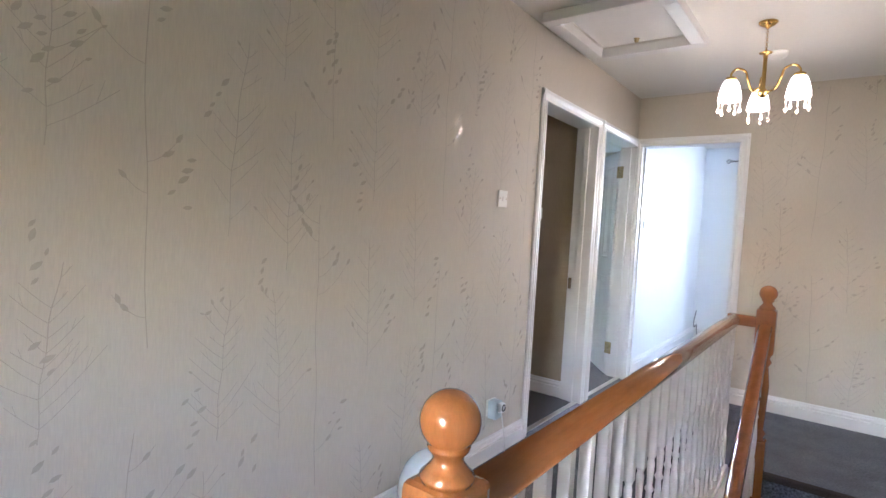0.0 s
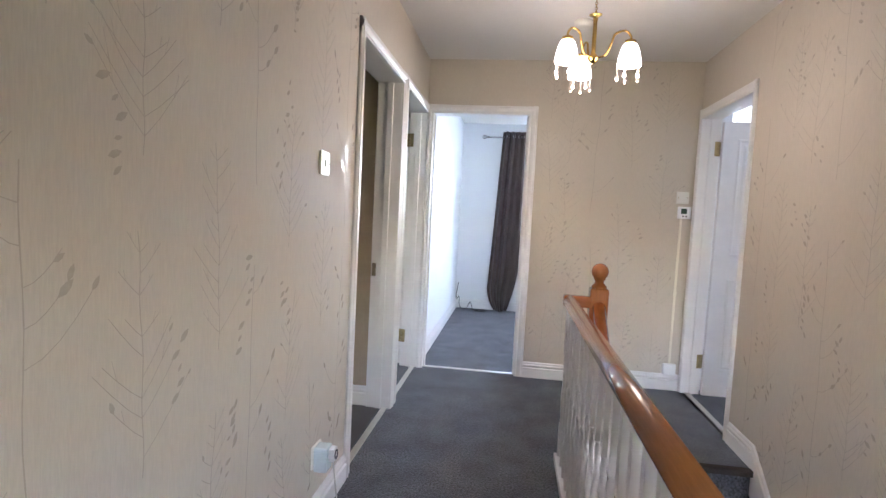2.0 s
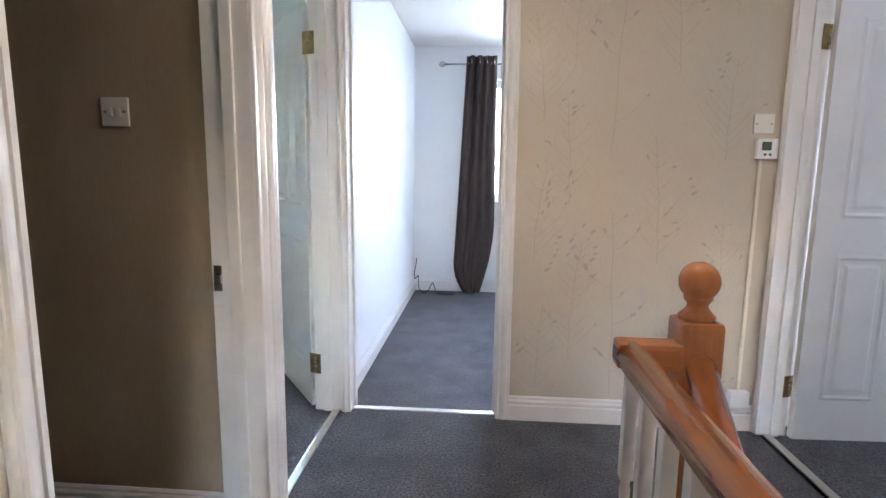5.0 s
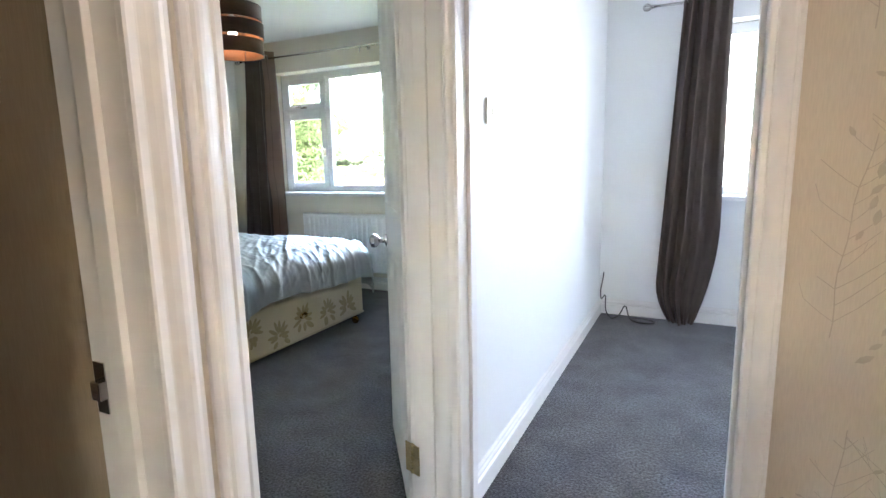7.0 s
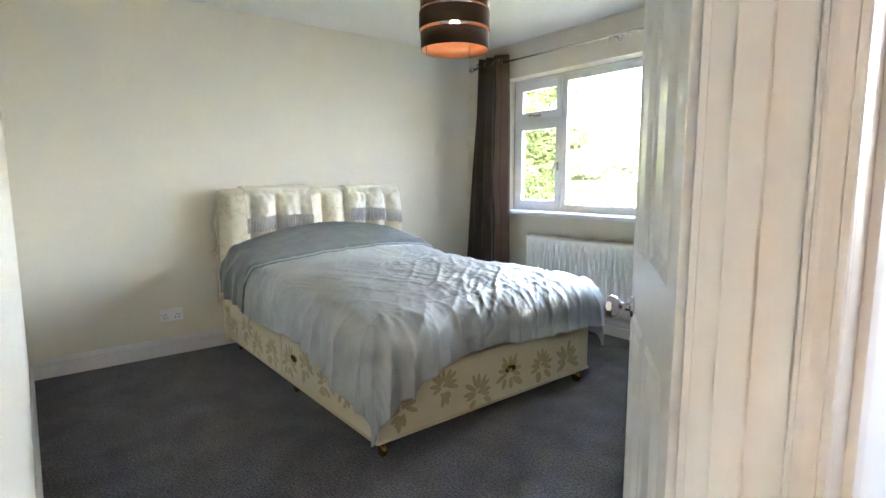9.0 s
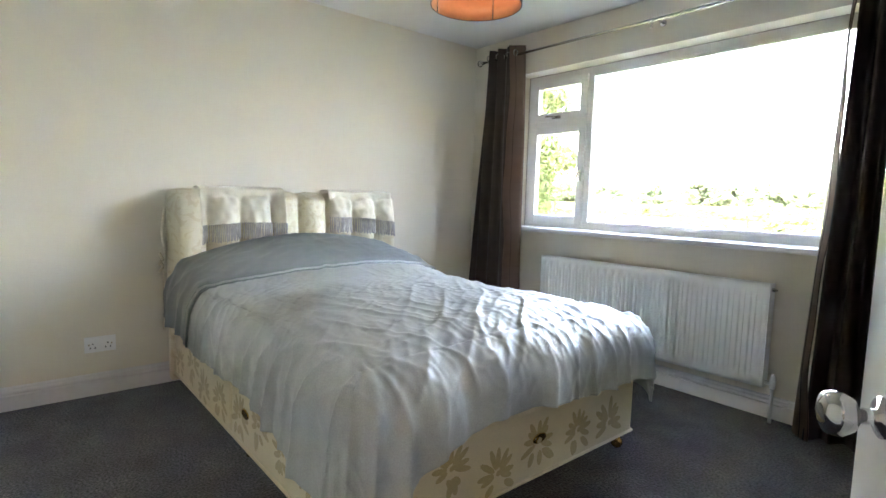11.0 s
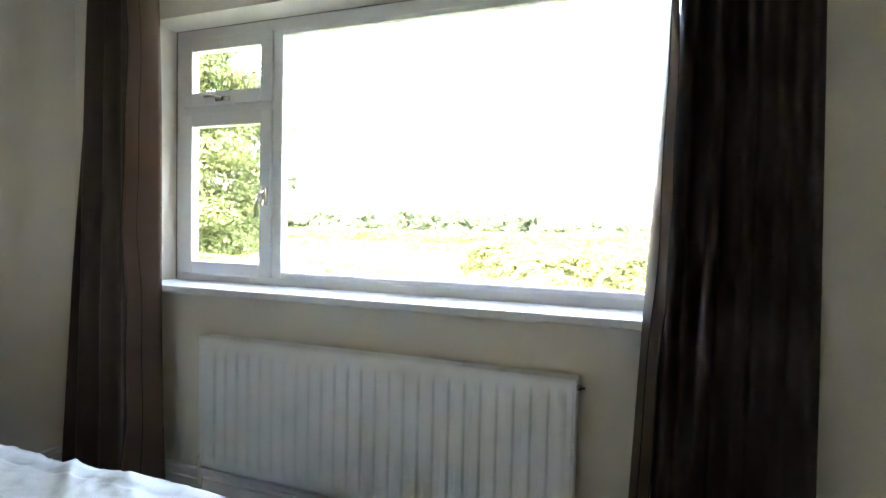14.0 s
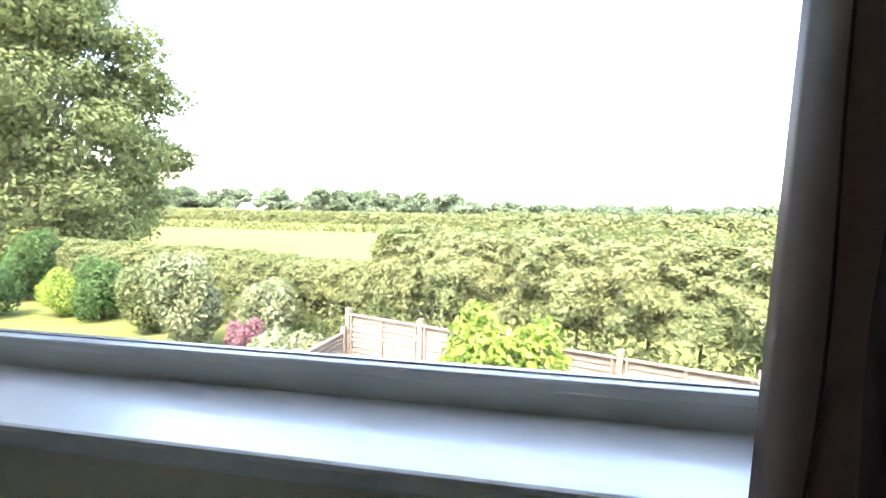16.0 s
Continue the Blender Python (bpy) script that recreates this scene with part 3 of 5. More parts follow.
def hinge_at(parent, x, y, z, turn):
    m = Matrix.Translation((x, y, z)) @ Matrix.Rotation(radians(turn), 4, "Z")
    bm = B()
    for k in range(5):
        lathe(bm, [(0.0065, 0.0), (0.0065, 0.018)], 0, 0, -0.05 + 0.0205 * k, sides=10)
    box(bm, 0.004, 0.032, -0.0015, 0.0015, -0.05, 0.05)
    box(bm, -0.032, -0.004, -0.0015, 0.0015, -0.05, 0.05)
    for k in (-0.035, 0.0, 0.035):
        lathe(bm, [(0.004, -0.002), (0.003, 0.0005)], 0, 0, 0, 8, Matrix.Translation((0.018, -0.0015, k)) @ Matrix.Rotation(radians(90), 4, "X"))
    bm.transform(m)
    part("hinge", bm, M_HINGE, parent, "tarnished brass butt hinge")


def strip(parent, x0, x1, y0, y1):
    part("threshold_strip", box(B(), x0, x1, y0, y1, 0.0, 0.006, 0.003), M_STRIP, parent, "silver metal carpet threshold strip")


d1 = thing("door_1", (-1.175, 3.26, 0), "white gloss door frame of the dim box room, leaf out of sight", "doorway", kind="structure")
lining(d1, "y", 2.83, 3.638, -1.262, WEST)
stops(d1, "y", 2.83, 3.638, -1.20, -1.165)
architrave("architrave", WEST, 1, 2.83, 3.638, "y", parent=d1)
strip(d1, -1.16, -1.125, 2.83, 3.638)
bm = box(B(), -1.256, -1.230, 3.6355, 3.6375, 0.82, 0.90, 0.0005)
box(bm, -1.250, -1.228, 3.624, 3.6355, 0.845, 0.873, 0.002)
part("keeper", bm, M_CHROME, d1, "chrome strike plate")
d2 = thing("door_2", (-1.175, 4.17, 0), "white panelled bedroom door standing wide open", "door", kind="structure")
lining(d2, "y", 3.79, 4.55, -1.237, WEST)
stops(d2, "y", 3.79, 4.55, -1.20, -1.16)
architrave("architrave", WEST, 1, 3.79, 4.55, "y", wide=1.06, far=False, parent=d2)
architrave("inner_architrave", -1.237, -1, 3.79, 4.55, "y", near=False, parent=d2)
strip(d2, -1.16, -1.125, 3.79, 4.55)
door_leaf(d2, (-1.262, 4.585, 0), 126.5, 0.635)
for z in (0.245, 1.77):
    hinge_at(d2, -1.243, 4.546, z, 160)
d3 = thing("door_3", (-0.7, 4.6, 0), "white gloss doorway into the small white bedroom", "doorway", kind="structure")
lining(d3, "x", -1.066, -0.348, 4.552, 4.662)
stops(d3, "x", -1.066, -0.348, 4.60, 4.64)
architrave("architrave", NORTH, -1, -1.066, -0.348, "x", wide=0.70, parent=d3)
strip(d3, -1.066, -0.348, 4.575, 4.61)
d4 = thing("door_4", (0.93, 4.12, 0), "white panelled door opened into the next room", "door", kind="structure")
lining(d4, "y", 3.705, 4.50, EAST, 0.992)
stops(d4, "y", 3.705, 4.50, 0.92, 0.955)
architrave("architrave", EAST, -1, 3.705, 4.50, "y", wide=0.55, far=False, parent=d4)
bm = sweep(B(), [(p, q * 0.7) for p, q in ARCH], (EAST, 4.50, 0), (EAST, 4.50, HEAD + 0.066), (-1, 0, 0), (0, 1, 0))
part("architrave", bm, M_GLOSS, d4)
strip(d4, 0.89, 0.93, 3.705, 4.50)
door_leaf(d4, (0.995, 4.475, 0), 2)
for z in (0.245, 1.77):
    hinge_at(d4, 0.985, 4.496, z, 20)

# loft hatch: raised frame round a recessed panel
hatch = thing("loft_hatch", (-0.735, 3.0, 2.33), "white painted loft hatch with a raised timber frame", "loft hatch", kind="structure")
HX0, HX1, HY0, HY1 = -1.040, -0.380, 2.57, 3.33
for a, b, c, d in ((HX0, HX1, HY0, HY0 + 0.075), (HX0, HX1, HY1 - 0.075, HY1), (HX0, HX0 + 0.075, HY0 + 0.075, HY1 - 0.075), (HX1 - 0.075, HX1, HY0 + 0.075, HY1 - 0.075)):
    part("frame", box(B(), a, b, c, d, TOP - 0.055, TOP - 0.001, 0.006), M_GLOSS, hatch)
part("panel", box(B(), HX0 + 0.08, HX1 - 0.08, HY0 + 0.08, HY1 - 0.08, TOP + 0.004, TOP + 0.03, 0.003), M_GLOSS, hatch)
part("latch", lathe(B(), [(0.012, -0.02), (0.012, -0.004), (0.018, 0.0)], -0.735, 3.18, TOP + 0.003, 12), M_HINGE, hatch)


# ---- windows ----
def window(name, hole, mullion, label, inner=7.465):
    """A white plastic window in its hole: casement and fanlight beside one wide fixed pane."""
    x0, x1, z0, z1 = hole
    w = thing(name, ((x0 + x1) / 2, 7.45, z0), label, "window", kind="structure")
    y0, y1 = inner, inner + 0.065
    f = 0.054

    def bar(n, a, b, c, d, e0=y0, e1=y1, parent=w):
        return part(n, box(B(), a, b, e0, e1, c, d, 0.006), M_UPVC, parent)
    fr = bar("outer_frame", x0, x0 + f, z0, z1)
    bar("outer_frame", x1 - f, x1, z0, z1)
    bar("outer_frame", x0 + f, x1 - f, z0, z0 + f)
    bar("outer_frame", x0 + f, x1 - f, z1 - f, z1)
    if mullion:
        m0, m1 = mullion
        bar("mullion", m0, m1, z0 + f, z1 - f)
        tz = z0 + 0.780
        bar("transom", x0 + f, m0, tz, tz + 0.052)
        for c0, c1, nm in ((z0 + f - 0.008, tz + 0.008, "casement"), (tz + 0.044, z1 - f + 0.008, "fanlight")):
            a0, a1 = x0 + f - 0.008, m0 + 0.008
            s = part(nm, box(box(box(box(B(), a0, a0 + 0.06, y0 - 0.016, y0 + 0.03, c0, c1, 0.006), a1 - 0.06, a1, y0 - 0.016, y0 + 0.03, c0, c1, 0.006), a0 + 0.06, a1 - 0.06, y0 - 0.016, y0 + 0.03, c0, c0 + 0.06, 0.006), a0 + 0.06, a1 - 0.06, y0 - 0.016, y0 + 0.03, c1 - 0.06, c1, 0.006), M_UPVC, w)
            g = part("pane", box(B(), a0 + 0.055, a1 - 0.055, y0 + 0.006, y0 + 0.012, c0 + 0.055, c1 - 0.055), M_GLASS, s)
            g.visible_shadow = False
            bm = B()
            if nm == "casement":
                box(bm, a1 - 0.036, a1 - 0.014, y0 - 0.030, y0 - 0.015, c0 + 0.32, c0 + 0.40, 0.004)
                tube(bm, smooth_path([(a1 - 0.025, y0 - 0.034, c0 + 0.385), (a1 - 0.030, y0 - 0.052, c0 + 0.37), (a1 - 0.045, y0 - 0.055, c0 + 0.32), (a1 - 0.050, y0 - 0.050, c0 + 0.27)], 4), 0.008)
            else:
                cx = (a0 + a1) / 2
                box(bm, cx - 0.05, cx + 0.03, y0 - 0.028, y0 - 0.015, c0 + 0.012, c0 + 0.034, 0.004)
                tube(bm, smooth_path([(cx - 0.01, y0 - 0.03, c0 + 0.023), (cx - 0.03, y0 - 0.05, c0 + 0.028), (cx - 0.09, y0 - 0.052, c0 + 0.030)], 4), 0.007)
            part("handle", bm, M_CHROME, s, "silver window handle")
        fx0 = m1
    else:
        fx0 = x0 + f
    b0, b1 = fx0 - 0.004, x1 - f + 0.004
    c0, c1 = z0 + f - 0.004, z1 - f + 0.004
    for a, b, c, d in ((b0, b0 + 0.024, c0, c1), (b1 - 0.024, b1, c0, c1), (b0 + 0.024, b1 - 0.024, c0, c0 + 0.024), (b0 + 0.024, b1 - 0.024, c1 - 0.024, c1)):
        bar("bead", a, b, c, d, y0 - 0.008, y0 + 0.03)
    for dy in (0.010, 0.034):
        g = part("pane", box(B(), b0 + 0.012, b1 - 0.012, y0 + dy, y0 + dy + 0.004, c0 + 0.012, c1 - 0.012), M_GLASS, w)
        g.visible_shadow = False
    part("spacer", box(B(), b0 + 0.02, b1 - 0.02, y0 + 0.016, y0 + 0.032, c0 + 0.012, c0 + 0.027), M_DARKPLASTIC, w, "dark spacer bar in the glazing")
    part("sill_board", box(B(), x0 + 0.001, x1 - 0.001, WIN_Y - 0.09, y0 - 0.001, z0 - 0.016, z0 + 0.016, 0.008), M_GLOSS, w, "white gloss window board")
    return w


window("window_1", BW, (-3.801, -3.762), "wide white plastic window with a casement, fanlight and large fixed pane")
window("window_2", SW, None, "white plastic bedroom window, overexposed by daylight")
# added out of view, to go with the lamp of the next room
window("window_3", EW, None, "unseen white plastic window added to the next room")


# ---- landing ----
def twig_print(name, wall, axis, plane, out, a0, a1, z0, z1, seed):
    """Slender printed twigs with leaves, a hair proud of the paper."""
    rnd = random.Random(seed)
    bm = B()

    def P(s, z, lift=0.0011):
        return Vector((plane + out * lift, s, z)) if axis == "y" else Vector((s, plane + out * lift, z))

    def ok(s, z):
        return a0 <= s <= a1 and z0 <= z <= z1

    def stroke(pts, w):
        for (s0, h0), (s1, h1) in zip(pts, pts[1:]):
            if ok(s0, h0) and ok(s1, h1):
                d = Vector((s1 - s0, h1 - h0)).normalized() * w * 0.85
                n = (-d.y, d.x)
                bm.faces.new([bm.verts.new(P(s + n[0] * k, h + n[1] * k)) for s, h, k in ((s0, h0, 1), (s0, h0, -1), (s1, h1, -0.8), (s1, h1, 0.8))])

    def leaf(s, h, ang, size):
        c, q = math.cos(ang), math.sin(ang)
        pts = [(0, 0), (0.35, 0.20), (0.7, 0.17), (1, 0), (0.7, -0.17), (0.35, -0.20)]
        pl = [(s + size * (u * c - v * q), h + size * (u * q + v * c)) for u, v in pts]
        if all(ok(*p) for p in pl):
            bm.faces.new([bm.verts.new(P(*p)) for p in pl])
    def spray(s, h, tall):
        """A feathery twig: straight side shoots rising from a thin stem."""
        bend = rnd.uniform(-0.05, 0.05)
        stem = [(s + bend * (k / 12) ** 2 + 0.003 * math.sin(k * 1.3), h + tall * k / 12) for k in range(13)]
        stroke(stem, 0.0016)
        for k in range(1, 12):
            for side in (-1, 1):
                if rnd.random() < 0.82:
                    reach = rnd.uniform(0.06, 0.15) * (1.05 - 0.065 * k)
                    up = rnd.uniform(0.75, 1.25)
                    bs, bh = stem[k]
                    tip = [(bs + side * reach * q, bh + reach * up * q ** 1.15) for q in (0, 0.3, 0.65, 1)]
                    stroke(tip, 0.0011)
                    if rnd.random() < 0.5:
                        ts, th = tip[2]
                        stroke([(ts, th), (ts + side * reach * 0.12, th + reach * 0.4)], 0.0008)
                    if rnd.random() < 0.16:
                        leaf(*tip[-1], math.atan2(up, side) + rnd.uniform(-0.6, 0.6), rnd.uniform(0.016, 0.030))

    def vine(s, h, tall):
        """A long bare stem with few crooked shoots that end in leaves."""
        ph = rnd.uniform(0, 6)
        stem = [(s + 0.014 * math.sin(ph + 3.2 * k / 16) + 0.004 * math.sin(ph + k), h + tall * k / 16) for k in range(17)]
        stroke(stem, 0.0018)
        for k in range(1, 16):
            if rnd.random() < 0.45:
                side, reach = rnd.choice((-1, 1)), rnd.uniform(0.05, 0.16)
                bs, bh = stem[k]
                tip = [(bs + side * reach * q, bh + reach * 0.8 * q ** 1.7) for q in (0, 0.25, 0.5, 0.75, 1)]
                stroke(tip, 0.0012)
                for q in (2, 3, 4):
                    if rnd.random() < 0.5:
                        leaf(*tip[q], rnd.uniform(0.5, 1.2) if side > 0 else rnd.uniform(1.9, 2.6), rnd.uniform(0.026, 0.044))

    def ladder(s, h):
        """A loose stack of fallen leaves."""
        lean = rnd.uniform(0.3, 1.1)
        for q in range(rnd.randint(3, 6)):
            leaf(s + rnd.uniform(-0.03, 0.03), h + 0.032 * q, lean + rnd.uniform(-0.35, 0.35), rnd.uniform(0.020, 0.040))
    s = a0 + rnd.uniform(0.02, 0.1)
    col = 0
    while s < a1:
        h = z0 + rnd.uniform(-0.45, 0.0) + 0.25 * (col % 2)
        while h < z1:
            tall = rnd.uniform(0.40, 0.60) if col % 3 != 2 else rnd.uniform(0.8, 1.3)
            (vine if col % 3 == 2 else spray)(s + rnd.uniform(-0.03, 0.03), h, tall)
            for _ in range(1 + col % 2):
                ladder(s + rnd.uniform(-0.14, 0.14), h + rnd.uniform(-0.05, tall))
            h += tall + rnd.uniform(0.05, 0.30)
        s += rnd.uniform(0.17, 0.26)
        col += 1
    ob = part(name, bm, M_PRINT, wall, "pearly brown twig and leaf print", recalc=False)
    ob["kind"] = "stuff"


twig_print("wallpaper_print", W1, "y", WEST, 1, -0.98, 2.755, 0.14, TOP - 0.02, 3)
twig_print("wallpaper_print", W2, "x", NORTH, -1, -0.26, 0.84, 0.14, TOP - 0.02, 5)
twig_print("wallpaper_print", W3, "y", EAST, -1, -0.9, 3.64, -0.1, TOP - 0.02, 8)


def baluster(parent, x, y, z0, z1):
    bm = B()
    h = z1 - z0
    sq = 0.0135
    box(bm, x - sq, x + sq, y - sq, y + sq, z0, z0 + 0.17, 0.002)
    box(bm, x - sq, x + sq, y - sq, y + sq, z1 - 0.24, z1, 0.002)
    prof = [(0.013, 0.17), (0.009, 0.176), (0.014, 0.186), (0.009, 0.197), (0.011, 0.22), (0.0145, h * 0.40), (0.010, h * 0.50), (0.009, h * 0.53), (0.0145, h * 0.545), (0.009, h * 0.56), (0.012, h - 0.265), (0.009, h - 0.252), (0.013, h - 0.24)]
    lathe(bm, prof, x, y, z0, 12)
    part("baluster", bm, M_GLOSS, parent)


def newel_top(bm, x, y, post_top, ball=0.042):
    lathe(bm, [(0.036, 0), (0.038, 0.008), (0.030, 0.016), (0.022, 0.026), (0.021, 0.034), (0.028, 0.042), (0.030, 0.047)] +
          [(ball * math.sin(a), 0.047 + ball * 0.82 - ball * math.cos(a)) for a in [radians(k) for k in range(40, 181, 10)]], x, y, post_top, 28)


def rail_bar(bm, a, b, half=0.032, high=0.062):
    """A rounded handrail from a to b (along y, may slope)."""
    prof = []
    for k in range(13):
        t = math.pi * k / 12
        prof.append((half * math.cos(t), high * 0.45 + high * 0.55 * math.sin(t)))
    prof += [(-half * 0.96, high * 0.28), (-half * 0.72, high * 0.20), (-half * 0.62, 0), (half * 0.62, 0), (half * 0.72, high * 0.20), (half * 0.96, high * 0.28)]
    sweep(bm, prof, a, b, (1, 0, 0), (0, 0, 1))
    for f in bm.faces:
        f.smooth = len(f.verts) == 4


RX, RTOP = -0.116, 0.850
N1, N2 = (-0.098, 0.606), (0.027, 3.228)
bal = thing("balustrade", (RX, 1.95, 0), "pine handrail and newels with white turned spindles round the stairwell", "balustrade")
bm = B()
rail_bar(bm, (RX, N1[1] + 0.03, RTOP - 0.062), (RX, 3.19, RTOP - 0.062))
part("handrail", bm, M_PINE_Y, bal, "lacquered orange pine handrail with knots")
bm = box(B(), RX - 0.032, N2[0] - 0.04, 3.165, 3.225, RTOP - 0.058, RTOP - 0.001, 0.012)
part("return_rail", bm, M_PINE_X, bal)
bm = B()
SL = -0.19 / 0.225
rail_bar(bm, (N2[0], 3.215, 0.79), (N2[0], 0.72, 0.79 + SL * 2.495))
part("stair_handrail", bm, M_PINE_Y, bal, "pine handrail sloping down the stairs")
for nm, (x, y), top, low in (("near_newel", N1, 0.886, -0.30), ("stair_newel", N2, 0.890, -0.30)):
    bm = B()
    s = 0.045
    box(bm, x - s, x + s, y - s, y + s, top - 0.235, top, 0.012)
    lathe(bm, [(0.040, low + 0.5), (0.030, low + 0.52), (0.041, low + 0.54), (0.028, low + 0.56), (0.030, low + 0.60), (0.038, top - 0.40), (0.028, top - 0.30), (0.041, top - 0.275), (0.030, top - 0.255), (0.040, top - 0.235)], x, y, 0, 20)
    box(bm, x - s, x + s, y - s, y + s, low, low + 0.5, 0.006)
    newel_top(bm, x, y, top)
    part("newel_post", bm, M_PINE_Z, bal, "turned pine newel post with a ball finial")
part("base_rail", box(B(), RX - 0.028, RX + 0.028, N1[1] + 0.045, 3.20, 0.0, 0.035, 0.004), M_GLOSS, bal, "white base rail")
n_bal = 23
for i in range(n_bal):
    baluster(bal, RX, N1[1] + 0.12 + i * (3.17 - N1[1] - 0.12) / (n_bal - 1), 0.033, RTOP - 0.058)
for i in range(20):
    y = 3.10 - i * 0.115
    baluster(bal, N2[0], y, 0.05 + SL * (3.22 - y), 0.79 + SL * (3.215 - y) + 0.004)

# pendant light with three arms
CX, CY = -0.078, 3.242
ch = thing("chandelier", (CX, CY, TOP), "polished brass three-arm pendant light with lit white glass shades", "ceiling light")
part("ceiling_rose", lathe(B(), [(0.045, -0.002), (0.045, -0.008), (0.030, -0.020), (0.012, -0.028), (0.008, -0.035)][::-1], CX, CY, TOP, 24), M_BRASS, ch)
bm = B()
for k in range(9):
    tube(bm, [(CX + 0.006 * math.cos(a) * (k % 2), CY + 0.006 * math.cos(a) * (1 - k % 2), TOP - 0.045 - k * 0.012 + 0.008 * math.sin(a)) for a in [math.pi * q / 4 for q in range(9)]], 0.0016, 5)
part("chain", bm, M_BRASS, ch)
part("stem", lathe(B(), [(0.004, -0.395), (0.014, -0.39), (0.022, -0.380), (0.028, -0.368), (0.022, -0.356), (0.011, -0.346), (0.010, -0.30), (0.010, -0.19), (0.013, -0.18), (0.010, -0.17), (0.030, -0.163), (0.032, -0.160), (0.010, -0.155), (0.006, -0.145), (0.003, -0.14)], CX, CY, TOP, 18), M_BRASS, ch)
for k, deg in enumerate((340, 102, 218)):
    a = radians(deg)
    dx, dy = math.cos(a), math.sin(a)

    def A(r, z):
        return (CX + dx * r, CY + dy * r, TOP + z)
    arm = part("arm", tube(B(), smooth_path([A(0.02, -0.365), A(0.06, -0.355), A(0.085, -0.30), A(0.10, -0.262), A(0.145, -0.252), A(0.172, -0.28), A(0.172, -0.305)], 5), 0.0055, 8), M_BRASS, ch)
    sx, sy, sz = A(0.172, -0.305)
    part("gallery", lathe(B(), [(0.008, 0.012), (0.026, 0.004), (0.028, -0.008), (0.020, -0.012)], sx, sy, sz, 18), M_BRASS, arm)
    part("glass_shade", lathe(B(), [(0.022, -0.008), (0.034, -0.018), (0.044, -0.045), (0.052, -0.080), (0.056, -0.112), (0.053, -0.115), (0.048, -0.080), (0.040, -0.045), (0.031, -0.022), (0.020, -0.012)], sx, sy, sz, 24), M_SHADE, arm, "lit white glass shade")
    for q in range(5):
        b = 2 * math.pi * q / 5 + 0.4 + k
        px, py = sx + 0.052 * math.cos(b), sy + 0.052 * math.sin(b)
        bm = B()
        for zz, rr in ((-0.121, 0.004), (-0.132, 0.006), (-0.145, 0.004)):
            lathe(bm, [(0.0005, -rr), (rr, 0), (0.0005, rr)], px, py, sz + zz, 6)
        lathe(bm, [(0.0005, -0.022), (0.009, -0.010), (0.006, 0.004), (0.0005, 0.012)], px, py, sz - 0.163, 6)
        part("crystal_drop", bm, M_CRYSTAL, arm, "clear faceted glass drop")
    ld = bpy.data.lights.new("bulb_light", "POINT")
    ld.energy, ld.color, ld.shadow_soft_size = 0.062, (1.0, 0.83, 0.64), 0.06
    new("bulb_light", ld).location = (sx, sy, sz - 0.150)

smoke = thing("smoke_alarm", (-0.078, 3.77, TOP), "round cream smoke alarm on the ceiling", "smoke alarm")
part("body", lathe(B(), [(0.03, -0.036), (0.045, -0.032), (0.052, -0.02), (0.055, -0.001)], -0.078, 3.77, TOP, 28), M_PLASTIC, smoke)


def plate(name, centre, axis, out, wide, high, label, category, rockers=1, holes=False, material=None):
    """A square wall plate with a bevelled edge, rockers and screws."""
    x, y, z = centre
    t = thing(name, centre, label, category)

    def bx(a0, a1, d0, d1, z0, z1, bev):
        lo, hi = sorted((out * d0, out * d1))
        return box(B(), x + lo, x + hi, y + a0, y + a1, z + z0, z + z1, bev) if axis == "y" else box(B(), x + a0, x + a1, y + lo, y + hi, z + z0, z + z1, bev)
    part("plate", bx(-wide / 2, wide / 2, 0, 0.009, -high / 2, high / 2, 0.003), material or M_PLASTIC, t)
    for r in range(rockers):
        o = (r - (rockers - 1) / 2) * 0.026
        part("rocker", bx(o - 0.007, o + 0.007, 0.009, 0.013, -0.012, 0.012, 0.0015), M_PLASTIC, t)
    for s in (-1, 1):
        part("screw", bx(s * wide * 0.36 - 0.0035, s * wide * 0.36 + 0.0035, 0.009, 0.0098, -0.0035, 0.0035, 0.0006), M_HINGE, t)
    if holes:
        for o in (-0.035, 0.035):
            for hx, hz in ((0, 0.012), (-0.011, -0.010), (0.011, -0.010)):
                part("pin_hole", bx(o + hx - 0.003, o + hx + 0.003, 0.0088, 0.0094, hz - 0.004 - 0.008, hz + 0.004 - 0.008, 0.0003), M_DARKPLASTIC, t)
    return t


plate("light_switch", (WEST, 2.395, 1.383), "y", 1, 0.086, 0.086, "cream plastic light switch on the papered wall", "light switch")
plate("light_switch", (-1.556, 3.67, 1.362), "x", -1, 0.086, 0.086, "cream double light switch inside the box room", "light switch", 2)
plate("light_switch", (WEST, 4.92, 1.35), "y", 1, 0.086, 0.086, "white light switch on the white wall", "light switch")
plate("blank_plate", (0.785, NORTH, 1.42), "x", -1, 0.086, 0.086, "cream blank plate above the thermostat", "wall plate", 0)
plate("double_socket", (BED_W, 4.58, 0.280), "y", 1, 0.146, 0.086, "white double power socket low on the cream wall", "socket", 0, True, M_UPVC)
plate("wall_socket", (WEST, 2.41, 0.280), "y", 1, 0.086, 0.086, "cream power socket low on the papered wall", "socket", 0)

th = thing("thermostat", (0.80, NORTH, 1.312), "white room thermostat with a grey display", "thermostat")
part("case", box(B(), 0.755, 0.845, NORTH - 0.028, NORTH, 1.268, 1.356, 0.006), M_UPVC, th)
part("display", box(B(), 0.775, 0.815, NORTH - 0.030, NORTH - 0.027, 1.305, 1.342, 0.002), M_LCD, th)
